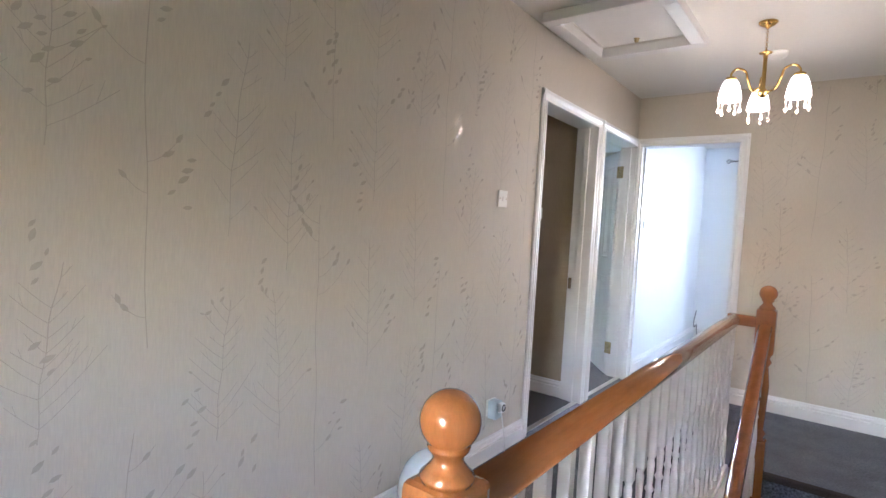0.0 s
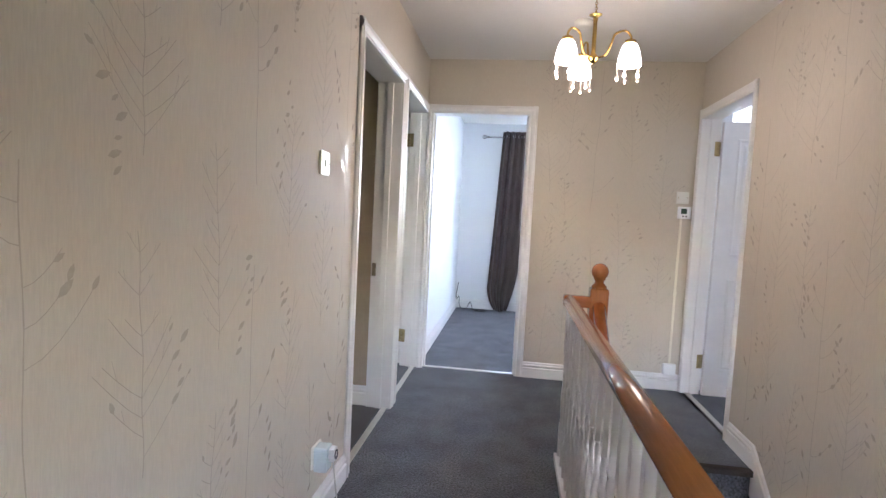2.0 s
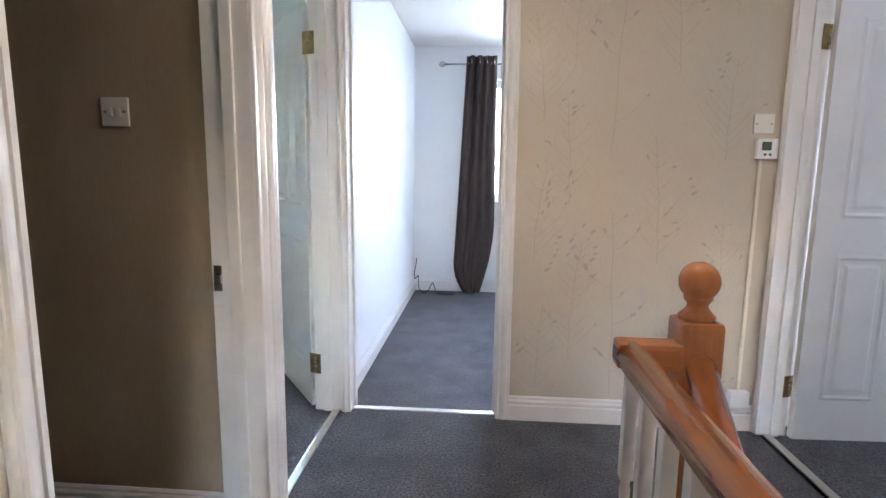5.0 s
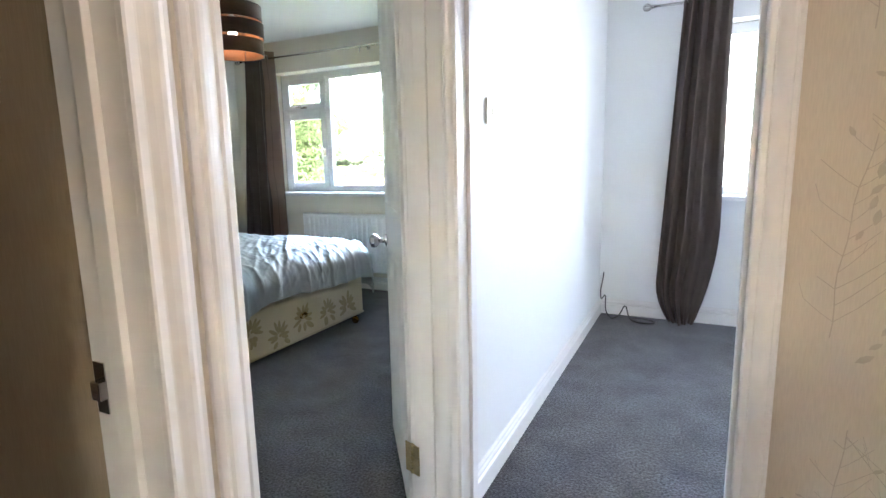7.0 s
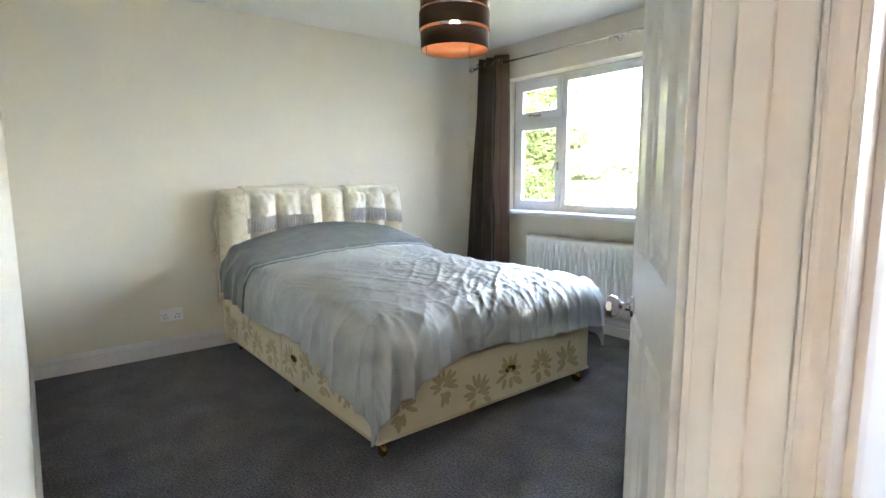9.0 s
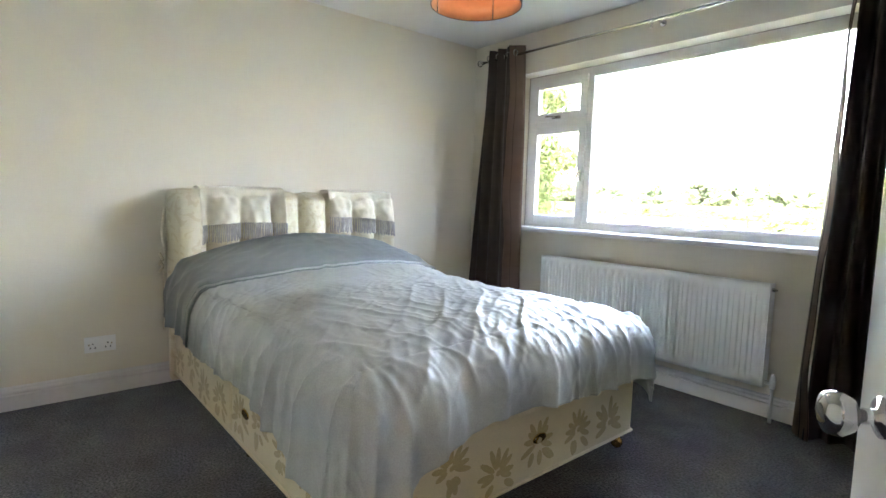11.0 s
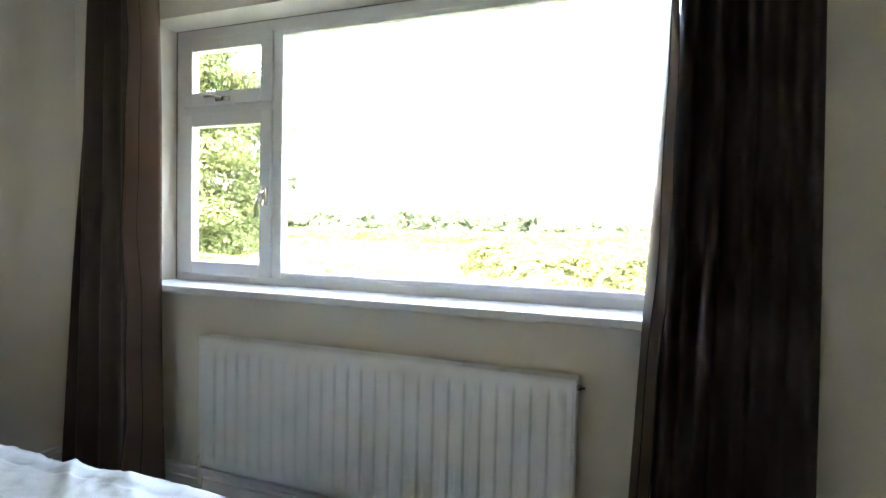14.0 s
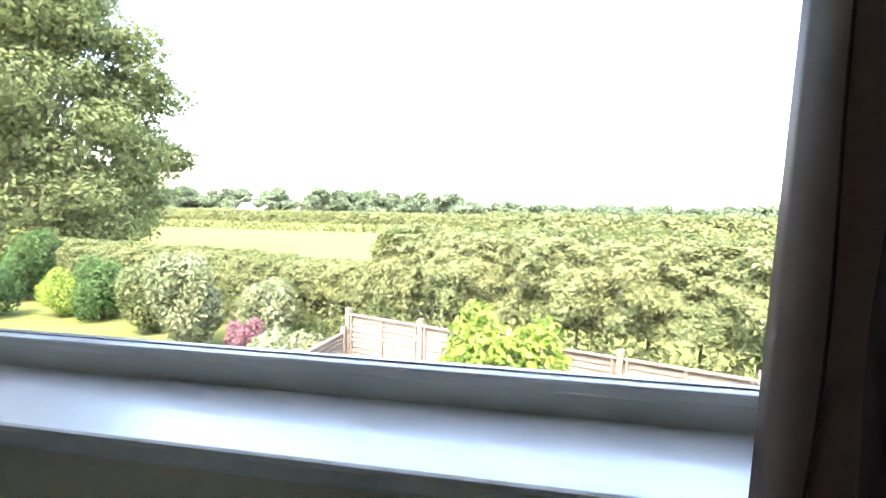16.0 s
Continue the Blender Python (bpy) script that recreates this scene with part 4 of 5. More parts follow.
for k in range(2):
    part("button", lathe(B(), [(0.006, -0.003), (0.005, 0.003)], 0.79 + k * 0.022, NORTH - 0.029, 1.287, 12, Matrix.Rotation(radians(90), 4, "X")), M_DARKPLASTIC, th)
whole("cable_trunking", box(box(B(), 0.776, 0.792, NORTH - 0.010, NORTH - 0.0005, 0.200, 1.268, 0.002), 0.773, 0.795, NORTH - 0.011, NORTH - 0.0005, 0.70, 0.735, 0.002), M_CREAM, "slim cream cable trunking below the thermostat", "cable trunking")
jb = thing("junction_box", (0.79, NORTH, 0.15), "small white junction box on top of the skirting", "junction box")
part("body", box(B(), 0.735, 0.825, NORTH - 0.040, NORTH - 0.001, 0.122, 0.20, 0.005), M_UPVC, jb)

charger = thing("plug_charger", (WEST + 0.05, 2.43, 0.26), "pale blue plug-in adaptor with a plug in it", "plug adaptor")
part("body", box(B(), WEST + 0.0095, WEST + 0.062, 2.368, 2.432, 0.230, 0.325, 0.008), M_OPAL, charger, "pale blue plastic body")
part("plug", box(B(), WEST + 0.062, WEST + 0.086, 2.382, 2.422, 0.270, 0.320, 0.006), M_UPVC, charger)
part("ring", tube(B(), [(WEST + 0.087, 2.402 + 0.014 * math.cos(a), 0.295 + 0.017 * math.sin(a)) for a in [math.pi * k / 8 for k in range(17)]], 0.003, 6), M_DARKPLASTIC, charger)
lead = [(WEST + 0.075, 2.402, 0.271), (WEST + 0.080, 2.44, 0.12), (-1.03, 2.46, 0.02), (-0.97, 2.50, 0.004), (-0.93, 2.36, 0.004), (-0.95, 2.20, 0.004), (-0.99, 2.16, 0.004), (-1.02, 2.25, 0.004), (-0.99, 2.06, 0.004), (-0.965, 1.85, 0.015)]
tagged(new("lamp_cable", finish("lamp_cable", tube(B(), smooth_path(lead, 6), 0.0032, 6), M_WHITECABLE)), "thin white cable lying loose on the carpet", "cable")
lamp = thing("dome_lamp", (-0.955, 1.73, 0), "pale glass dome lamp standing on the carpet by the wall", "lamp")
part("foot", lathe(B(), [(0.075, 0.0), (0.080, 0.008), (0.070, 0.018), (0.022, 0.030), (0.018, 0.10), (0.030, 0.12)], -0.955, 1.73, 0, 28), M_CHROME, lamp)
part("dome_shade", lathe(B(), [(0.145, 0.115), (0.150, 0.135), (0.142, 0.190), (0.120, 0.240), (0.085, 0.280), (0.045, 0.303), (0.0, 0.310)], -0.955, 1.73, 0, 36), M_OPAL, lamp, "pale blue-white glass dome")


# ---- small bedroom ----
def curtain(name, top, low, z0, z1, y, folds, depth, material, label, seed, belly=0.0, edge=0, flap=0.0, eyelets=True):
    """A hanging cloth between x-ranges top and low, in soft folds; belly draws it in towards the floor."""
    rnd = random.Random(seed)
    ph = [rnd.uniform(0, 6.3) for _ in range(4)]
    t = thing(name, ((low[0] + low[1]) / 2, y, z0), label, "curtain")

    def f(u, v, off=0.0):
        k = 1 - v
        a = top[0] + (low[0] - top[0]) * k + belly * max(0.0, (k - 0.86) / 0.14) ** 2
        b = top[1] + (low[1] - top[1]) * k - belly * 1.1 * max(0.0, (k - 0.68) / 0.32) ** 1.8
        w = u + 0.018 * math.sin(2 * math.pi * 3 * u + ph[0] + 2.0 * k)
        fold = math.sin(2 * math.pi * folds * w + ph[1] * 0.0 + 0.5 * math.sin(3 * k + ph[2]))
        d = depth * (0.75 + 0.35 * math.sin(5 * u + ph[3])) * (1 - 0.25 * k)
        yy = y + d * fold + 0.012 * noise.noise(Vector((u * 6, k * 3, seed)))
        x = a + (b - a) * w + 0.010 * math.cos(2 * math.pi * folds * w * 2) / max(folds, 1)
        z = z0 + (z1 - z0) * v + (0.010 * math.sin(9 * u + ph[2]) if v < 0.02 else 0)
        return Vector((x, yy + off, z))
    def cloth(u, v):
        lo, hi = (flap, 1.0) if edge < 0 else (0.0, 1.0 - flap if edge else 1.0)
        return f(lo + (hi - lo) * u, v)

    def loose(u, v):
        """The free edge: one thin translucent layer, coloured paler for the window's light on it."""
        wave = 0.20 * math.sin(11 * v + ph[0]) + 0.08 * math.sin(27 * v + ph[1])
        q = (flap * (1.12 + wave)) * u if edge < 0 else 1 - flap * (1.12 + wave) * u
        p = f(q, v)
        p.y = y - depth * 0.9 + 0.085 * (1 - u) ** 1.3 + 0.006 * math.sin(7 * v + ph[2])
        return p
    ob = part("cloth", grid_mesh(B(), int(folds * 16), 40, cloth), material, t)
    if edge:
        rim = part("leading_edge", grid_mesh(B(), 8, 60, loose), M_LIT_EDGE, t, "satin edge coloured paler for the daylight on it")
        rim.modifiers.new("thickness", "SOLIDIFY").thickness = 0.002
        for k in (0.98, 0.55):
            part("seam", tube(B(), [loose(k, q / 60) - Vector((0, 0.003, 0)) for q in range(61)], 0.0016, 5), M_SEAM, t, "dark wavy stitched seam")
    sol = ob.modifiers.new("thickness", "SOLIDIFY")
    sol.thickness = 0.003
    if eyelets:
        for i in range(int(folds * 2)):
            p = f((i + 0.5) / (folds * 2), 0.972)
            bm = tube(B(), [(p.x, p.y - 0.002 + 0.020 * math.cos(a), p.z + 0.020 * math.sin(a)) for a in [math.pi * k / 8 for k in range(17)]], 0.0045, 6)
            part("eyelet", bm, M_CHROME, t, "chrome eyelet")
    return t


def curtain_pole(name, x0, x1, y, z, brackets, label):
    t = thing(name, ((x0 + x1) / 2, y, z), label, "curtain pole")
    part("pole", tube(B(), [(x0, y, z), (x1, y, z)], 0.009, 12), M_CHROME, t)
    for x, s in ((x0, -1), (x1, 1)):
        bm = B()
        lathe(bm, [(0.013, 0.0), (0.014, 0.012), (0.006, 0.018)], 0, 0, 0, 12)
        for k in range(4):
            a = math.pi * k / 4
            tube(bm, [(0.024 * math.cos(q) * math.cos(a), 0.024 * math.cos(q) * math.sin(a), 0.042 + 0.026 * math.sin(q)) for q in [2 * math.pi * i / 14 for i in range(15)]], 0.0025, 5)
        bm.transform(Matrix.Translation((x, y, z)) @ Matrix.Rotation(radians(90 * s), 4, "Y"))
        part("finial", bm, M_CHROME, t, "open wire ball finial")
    for x in brackets:
        bm = tube(B(), smooth_path([(x, WIN_Y - 0.004, z + 0.01), (x, y + 0.03, z + 0.012), (x, y, z - 0.012), (x, y - 0.012, z - 0.05)], 4), 0.006, 8)
        lathe(bm, [(0.020, -0.004), (0.018, 0.004)], x, WIN_Y - 0.004, z + 0.01, 14, Matrix.Rotation(radians(90), 4, "X"))
        part("bracket", bm, M_CHROME, t)
    return t


curtain_pole("curtain_pole", -0.80, 1.0, 7.23, 2.205, (-0.60, 0.94), "thin chrome curtain pole with ball finials over the small window")
curtain("curtain", (-0.605, -0.325), (-0.725, -0.32), 0.012, 2.27, 7.178, 4, 0.034, M_CURTAIN_LIT, "dark brown satin eyelet curtain bunched towards the floor", 2, belly=0.12)
cable = [(-1.075, 7.24, 0.34), (-1.085, 7.25, 0.27), (-1.10, 7.27, 0.19), (-1.095, 7.28, 0.12), (-1.06, 7.24, 0.16), (-1.05, 7.22, 0.05), (-1.00, 7.17, 0.006), (-0.95, 7.19, 0.03), (-0.91, 7.21, 0.10), (-0.88, 7.19, 0.03), (-0.84, 7.14, 0.006), (-0.74, 7.12, 0.006), (-0.70, 7.18, 0.006), (-0.78, 7.23, 0.008), (-0.86, 7.19, 0.010), (-0.80, 7.12, 0.010), (-0.70, 7.13, 0.008)]
whole("aerial_cable", tube(B(), smooth_path(cable, 6), 0.0045, 6), M_CABLE, "loose black aerial cable coiled on the carpet", "cable")


# ---- main bedroom ----
curtain_pole("curtain_pole", -4.60, -1.76, 7.19, 2.205, (-4.53, -3.18, -1.86), "thin chrome curtain pole with ball finials over the wide window")
curtain("curtain", (-4.545, -4.205), (-4.70, -4.15), 0.015, 2.27, 7.175, 4, 0.036, M_CURTAIN_LIT, "dark brown satin eyelet curtain drawn aside by the bed", 4, edge=1, flap=0.20)
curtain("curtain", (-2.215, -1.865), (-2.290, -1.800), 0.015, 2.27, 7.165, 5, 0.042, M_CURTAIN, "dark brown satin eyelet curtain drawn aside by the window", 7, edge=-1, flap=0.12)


def radiator():
    x0, x1, z0, z1, y0 = -3.938, -2.446, 0.185, 0.730, 7.19
    t = thing("radiator", ((x0 + x1) / 2, 7.23, z0), "white enamelled double panel radiator under the window", "radiator")
    pitch = 0.0553

    def f(u, v):
        x = x0 + (x1 - x0) * u
        z = z0 + (z1 - z0) * v
        edge = min(v, 1 - v) * (z1 - z0)
        side = min(u, 1 - u) * (x1 - x0)
        flute = min(1.0, max(0.0, 0.72 + 1.5 * math.sin(2 * math.pi * (x - x0) / pitch)))
        k = max(0.0, min(1.0, (edge - 0.030) / 0.030)) * max(0.0, min(1.0, (side - 0.02) / 0.02))
        rim = 0.010 * (1 - min(1.0, min(edge, side) / 0.010)) ** 2
        return Vector((x, y0 + 0.009 * (1 - flute * k) + rim, z))
    bm = grid_mesh(B(), 432, 30, f)
    ob = part("front_panel", bm, M_RAD, t)
    ob.modifiers.new("thickness", "SOLIDIFY").thickness = 0.003
    part("back_panel", box(B(), x0, x1, y0 + 0.075, y0 + 0.085, z0, z1, 0.003), M_RAD, t)
    part("top_grille", box(B(), x0 + 0.004, x1 - 0.004, y0 + 0.018, y0 + 0.074, z1 - 0.012, z1 - 0.001, 0.003), M_RAD, t)
    for x in (x0, x1):
        part("side_panel", box(B(), x - 0.003, x + 0.003, y0 + 0.012, y0 + 0.085, z0, z1, 0.002), M_RAD, t)
    bm = lathe(B(), [(0.010, 0.0), (0.010, 0.014), (0.005, 0.016), (0.005, 0.026)], x1 + 0.002, y0 + 0.04, z1 - 0.03, 10, Matrix.Rotation(radians(90), 4, "Y"))
    part("bleed_plug", bm, M_CHROME, t)
    bm = lathe(B(), [(0.010, 0.0), (0.012, 0.004), (0.012, 0.03)], x1 + 0.002, y0 + 0.045, z0 + 0.025, 12, Matrix.Rotation(radians(90), 4, "Y"))
    lathe(bm, [(0.014, -0.02), (0.016, 0.0), (0.014, 0.03), (0.010, 0.045), (0.008, 0.055)], x1 + 0.040, y0 + 0.045, z0 + 0.02, 14)
    part("valve", bm, M_UPVC, t, "white radiator valve")
    part("pipe", tube(B(), [(x1 + 0.040, y0 + 0.045, z0 + 0.01), (x1 + 0.040, y0 + 0.045, 0.002)], 0.0085, 10), M_UPVC, t)
    part("pipe", tube(B(), [(x0 - 0.030, y0 + 0.045, z0 + 0.02), (x0 - 0.030, y0 + 0.045, 0.002)], 0.0085, 10), M_UPVC, t)
    part("valve", lathe(B(), [(0.010, -0.035), (0.010, 0.0), (0.014, 0.004), (0.014, 0.02)], x0 - 0.002, y0 + 0.045, z0 + 0.025, 12, Matrix.Rotation(radians(90), 4, "Y")), M_UPVC, t)
    for x in (x0 + 0.2, x1 - 0.2):
        part("bracket", box(B(), x - 0.015, x + 0.015, y0 + 0.086, WIN_Y, z0 + 0.05, z1 - 0.08, 0.002), M_RAD, t)


radiator()

LX, LY = -2.96, 5.567
pend = thing("pendant_lamp", (LX, LY, TOP), "dark brown banded drum pendant lamp with a copper lining, lit", "ceiling light")
part("ceiling_rose", lathe(B(), [(0.012, -0.034), (0.040, -0.020), (0.046, -0.001)], LX, LY, TOP, 24), M_UPVC, pend)
part("flex", tube(B(), [(LX, LY, TOP - 0.03), (LX, LY, 2.05)], 0.003, 6), M_WHITECABLE, pend)
part("bulb_holder", lathe(B(), [(0.016, 1.985), (0.018, 2.05), (0.010, 2.06)], LX, LY, 0, 16), M_UPVC, pend)
part("bulb", lathe(B(), [(0.0, 1.895), (0.018, 1.900), (0.029, 1.925), (0.026, 1.955), (0.014, 1.985)], LX, LY, 0, 18), M_BULB, pend, "lit bulb")
R = 0.168
for z0, z1, r in ((1.828, 1.910, R), (1.923, 2.005, R + 0.006), (2.018, 2.104, R)):
    band = part("shade_band", lathe(B(), [(r, z0), (r, z1), (r - 0.003, z1), (r - 0.003, z0), (r, z0)], LX, LY, 0, 48), M_VENEER, pend, "dark veneer band")
    part("lining", lathe(B(), [(r - 0.0035, z0 + 0.001), (r - 0.0035, z1 - 0.001), (r - 0.005, z1 - 0.001), (r - 0.005, z0 + 0.001), (r - 0.0035, z0 + 0.001)], LX, LY, 0, 48), M_INNER, band, "copper-coloured lining")
bm = B()
for k in range(4):
    a = math.pi / 2 * k + 0.4
    tube(bm, [(LX + (R - 0.007) * math.cos(a), LY + (R - 0.007) * math.sin(a), 1.828), (LX + (R - 0.007) * math.cos(a), LY + (R - 0.007) * math.sin(a), 2.104)], 0.0025, 6)
    tube(bm, [(LX + (R - 0.006) * math.cos(a), LY + (R - 0.006) * math.sin(a), 2.05), (LX + 0.012 * math.cos(a), LY + 0.012 * math.sin(a), 2.05)], 0.002, 6)
part("carrier", bm, M_CHROME, pend)
ld = bpy.data.lights.new("bedroom_bulb_light", "POINT")
ld.energy, ld.color, ld.shadow_soft_size = 0.0035, (1.0, 0.70, 0.42), 0.03
new("bedroom_bulb_light", ld).location = (LX, LY, 1.875)

# the bed
BX0, BX1, BY0, BY1 = -4.69, -2.700, 4.922, 6.385
bed = thing("divan_bed", (-3.73, 5.66, 0), "cream floral divan bed on brass castors with a quilted headboard", "bed")


def flower(bm, face, s, z, size, rnd):
    """A woven blossom with a stem and leaves laid on the foot ('x') or side ('y') of the divan."""
    lift = [0.0012]

    def P(a, b):
        return (BX1 + lift[0], s + a, z + b) if face == "x" else (s + a, BY0 - lift[0], z + b)

    def blob(cx, cz, ang, ln, wd):
        c, q = math.cos(ang), math.sin(ang)
        pts = [(ln * (0.5 - 0.5 * math.cos(k)), wd * math.sin(k)) for k in [2 * math.pi * i / 10 for i in range(10)]]
        pl = [(cx + u * c - v * q, cz + u * q + v * c) for u, v in pts]
        lift[0] += 0.0003
        if all(0.095 < z + p[1] < 0.335 for p in pl):
            bm.faces.new([bm.verts.new(P(*p)) for p in pl])
    for k in range(9):
        a = radians(-20 + 220 * k / 8) + rnd.uniform(-0.1, 0.1)
        blob(0.18 * size * math.cos(a), 0.18 * size * math.sin(a), a, size * rnd.uniform(0.6, 0.95), size * 0.13)
    for k in range(4):
        blob(rnd.uniform(-0.4, 0.4) * size, -size * 0.35, rnd.uniform(-2.6, -0.5), size * rnd.uniform(0.5, 0.9), size * 0.16)
    blob(-0.1 * size, 0.0, 0.3, size * 0.3, size * 0.12)


for x0, x1, nm in ((BX0, -3.735, "head_base"), (-3.731, BX1, "foot_base")):
    bs = part(nm, box(B(), x0, x1, BY0, BY1, 0.075, 0.365, 0.018), M_BASE, bed, "cream woven divan base")
    rnd = random.Random(4 if nm == "head_base" else 9)
    runs = [("y", x0 + 0.12, x1 - 0.08)] + ([("x", BY0 + 0.13, BY1 - 0.08)] if nm == "foot_base" else [])
    for face, s, stop in runs:
        while s < stop:
            bm = B()
            flower(bm, face, s, rnd.uniform(0.16, 0.26), rnd.uniform(0.085, 0.13), rnd)
            part("woven_flower", bm, M_FLOWER, bs, "gold woven flower", recalc=False)
            s += rnd.uniform(0.19, 0.26)
bm = B()
rim = [(BX0, BY0), (BX1, BY0), (BX1, BY1), (BX0, BY1)]
for (a, b), (c, d) in zip(rim, rim[1:]):
    tube(bm, [(a, b, 0.088), (c, d, 0.088)], 0.007, 8)
part("piping", bm, M_BASE, bed)
for x, y in ((BX1 - 0.05, BY0 + 0.05), (BX1 - 0.05, BY1 - 0.05), (BX0 + 0.06, BY0 + 0.05), (BX0 + 0.06, BY1 - 0.05), (-3.66, BY0 + 0.05), (-3.66, BY1 - 0.05)):
    bm = lathe(B(), [(0.010, 0.055), (0.020, 0.060), (0.020, 0.080)], x, y, 0, 14)
    lathe(bm, [(0.012, -0.011), (0.026, -0.009), (0.028, 0.0), (0.026, 0.009), (0.012, 0.011)], x + 0.008, y, 0.028, 18, Matrix.Rotation(radians(90), 4, "X"))
    tube(bm, [(x, y, 0.06), (x + 0.006, y + 0.014, 0.05), (x + 0.008, y + 0.014, 0.028)], 0.004, 6)
    part("castor", bm, M_BRASS, bed, "small brass castor")
for face, s in (("x", 5.72), ("y", -3.55)):
    bm = lathe(B(), [(0.030, 0.0), (0.032, 0.003), (0.026, 0.005), (0.020, 0.003)], 0, 0, 0, 20)
    bm.transform(Matrix.Diagonal((1.25, 0.62, 1, 1)))
    bm.transform((pose(BX1, s, 0.235, 90, 0, 90) if face == "x" else pose(s, BY0, 0.235, 90, 0, 0)))
    part("vent", bm, M_BRASS, bed, "oval brass vent")
part("mattress", box(B(), BX0 + 0.02, BX1 - 0.01, BY0 + 0.01, BY1 - 0.01, 0.366, 0.575, 0.05), M_SHEET, bed)


def headboard():
    y0, y1, z0, z1 = 4.905, 6.405, 0.30, 1.128
    tufts, seam = 8, 0.5

    def f(u, v):
        y, z = y0 + (y1 - y0) * u, z0 + (z1 - z0) * v
        edge = min(u * (y1 - y0), (1 - u) * (y1 - y0), (z1 - z) * 1.0)
        rnd_edge = 1 - (1 - min(1.0, edge / 0.05)) ** 2
        puff = 0.0
        if v > 0.36:
            w = (v - 0.36) / 0.64
            col = abs(math.sin(math.pi * u * tufts)) ** 0.45
            row = math.sin(math.pi * min(1, w * 1.02)) ** 0.4
            puff = 0.085 * col * row
            puff += 0.006 * noise.noise(Vector((y * 22, z * 9, 1.0)))
        if abs(u - seam) < 0.012:
            puff *= 0.35
        z += 0.012 * abs(math.sin(math.pi * u * tufts)) * (1 if v > 0.8 else 0) * (v - 0.8) * 5
        return Vector((-4.735 + (0.055 + puff) * rnd_edge, y, z))
    hb = part("headboard", grid_mesh(B(), 200, 64, f), M_DAMASK, bed, "tufted cream brocade headboard")
    part("backing", box(B(), -4.79, -4.730, y0 + 0.004, y1 - 0.004, 0.03, z1 - 0.012, 0.012), M_DAMASK, hb)
    bm = B()
    for k in range(26):
        a = k / 25
        z = 1.03 - 0.70 * a
        w = 0.020 + 0.008 * math.sin(9 * a)
        x = -4.76 + 0.012 * math.sin(23 * a)
        y = y0 - 0.010 - 0.012 * abs(math.sin(8 * a))
        if k:
            bm.faces.new([bm.verts.new(p) for p in ((px - pw, py, pz), (px + pw, py, pz), (x + w, y, z), (x - w, y, z))])
        px, py, pz, pw = x, y, z, w
    part("side_ribbon", bm, M_DAMASK, hb, "loose cream ribbon at the edge")
    bm = B()
    for zc in (0.74, 0.70):
        for s in (-1, 1):
            tube(bm, smooth_path([(-4.75, y0 - 0.02, zc), (-4.73 + 0.02 * s, y0 - 0.045, zc + 0.035 * s), (-4.71, y0 - 0.035, zc + 0.01 * s), (-4.75, y0 - 0.02, zc)], 4), 0.007, 6)
    part("bow", bm, M_DAMASK, hb, "small cream bow")
    return f, (y0, y1, z0, z1)


head_f, (hy0, hy1, hz0, hz1) = headboard()


def headboard_throw(a, b, drop, tilt, seed):
    """A cream cloth over the headboard's top with a grey fringe."""
    u0, u1 = (a - hy0) / (hy1 - hy0), (b - hy0) / (hy1 - hy0)
    t = thing("headboard_throw", (-4.66, (a + b) / 2, hz1 - 0.3), "cream satin throw with a grey fringe hung over the headboard", "throw", "throws on the headboard")

    def f(p, q):
        u = u0 + (u1 - u0) * p
        fold = 0.004 * math.sin(p * 23 + seed + 2.5 * q) + 0.011 * noise.noise(Vector((p * 14, q * 5, seed)))
        if q > 0.84:
            k = (q - 0.84) / 0.16
            base = head_f(u, 0.995)
            return Vector((-4.66 - 0.12 * k, base.y, hz1 + 0.022 + 0.010 * math.sin(math.pi * k) + fold * 0.3))
        v = 1 - (0.84 - q) / 0.84 * (drop + tilt * (p - 0.5) - 0.012 * math.sin(math.pi * p)) / (hz1 - hz0)
        base = head_f(u, min(v, 0.995))
        lift = min(1.0, (0.84 - q) / 0.10)
        return Vector((max(base.x, -4.66) + 0.011 + fold * lift, base.y, base.z if v < 0.97 else base.z + 0.012 * (1 - lift)))
    ob = part("cloth", grid_mesh(B(), 60, 40, f), M_THROW, t)
    ob.modifiers.new("thickness", "SOLIDIFY").thickness = 0.003
    bm = B()
    rnd = random.Random(seed)
    n = int((b - a) / 0.0085)
    for i in range(n):
        p = f((i + 0.5) / n, 0.0)
        ln = 0.098 + rnd.uniform(-0.006, 0.006)
        tube(bm, [(p.x + 0.003, p.y, p.z + 0.004), (p.x + 0.006 + rnd.uniform(-0.002, 0.003), p.y + rnd.uniform(-0.002, 0.002), p.z - ln * 0.5), (p.x + 0.004, p.y + rnd.uniform(-0.004, 0.004), p.z - ln)], [0.003, 0.0036, 0.0032], 5)
    part("fringe", bm, M_FRINGE, t, "grey silky fringe")


headboard_throw(5.055, 5.55, 0.195, -0.01, 2.0)
headboard_throw(5.855, 6.35, 0.170, 0.035, 5.0)


def ridge(p, q, seed):
    """A long soft crease: 1 on the crest, 0 away from it."""
    return max(0.0, 1 - abs(noise.noise(Vector((p, q, seed)))) * 3.2)


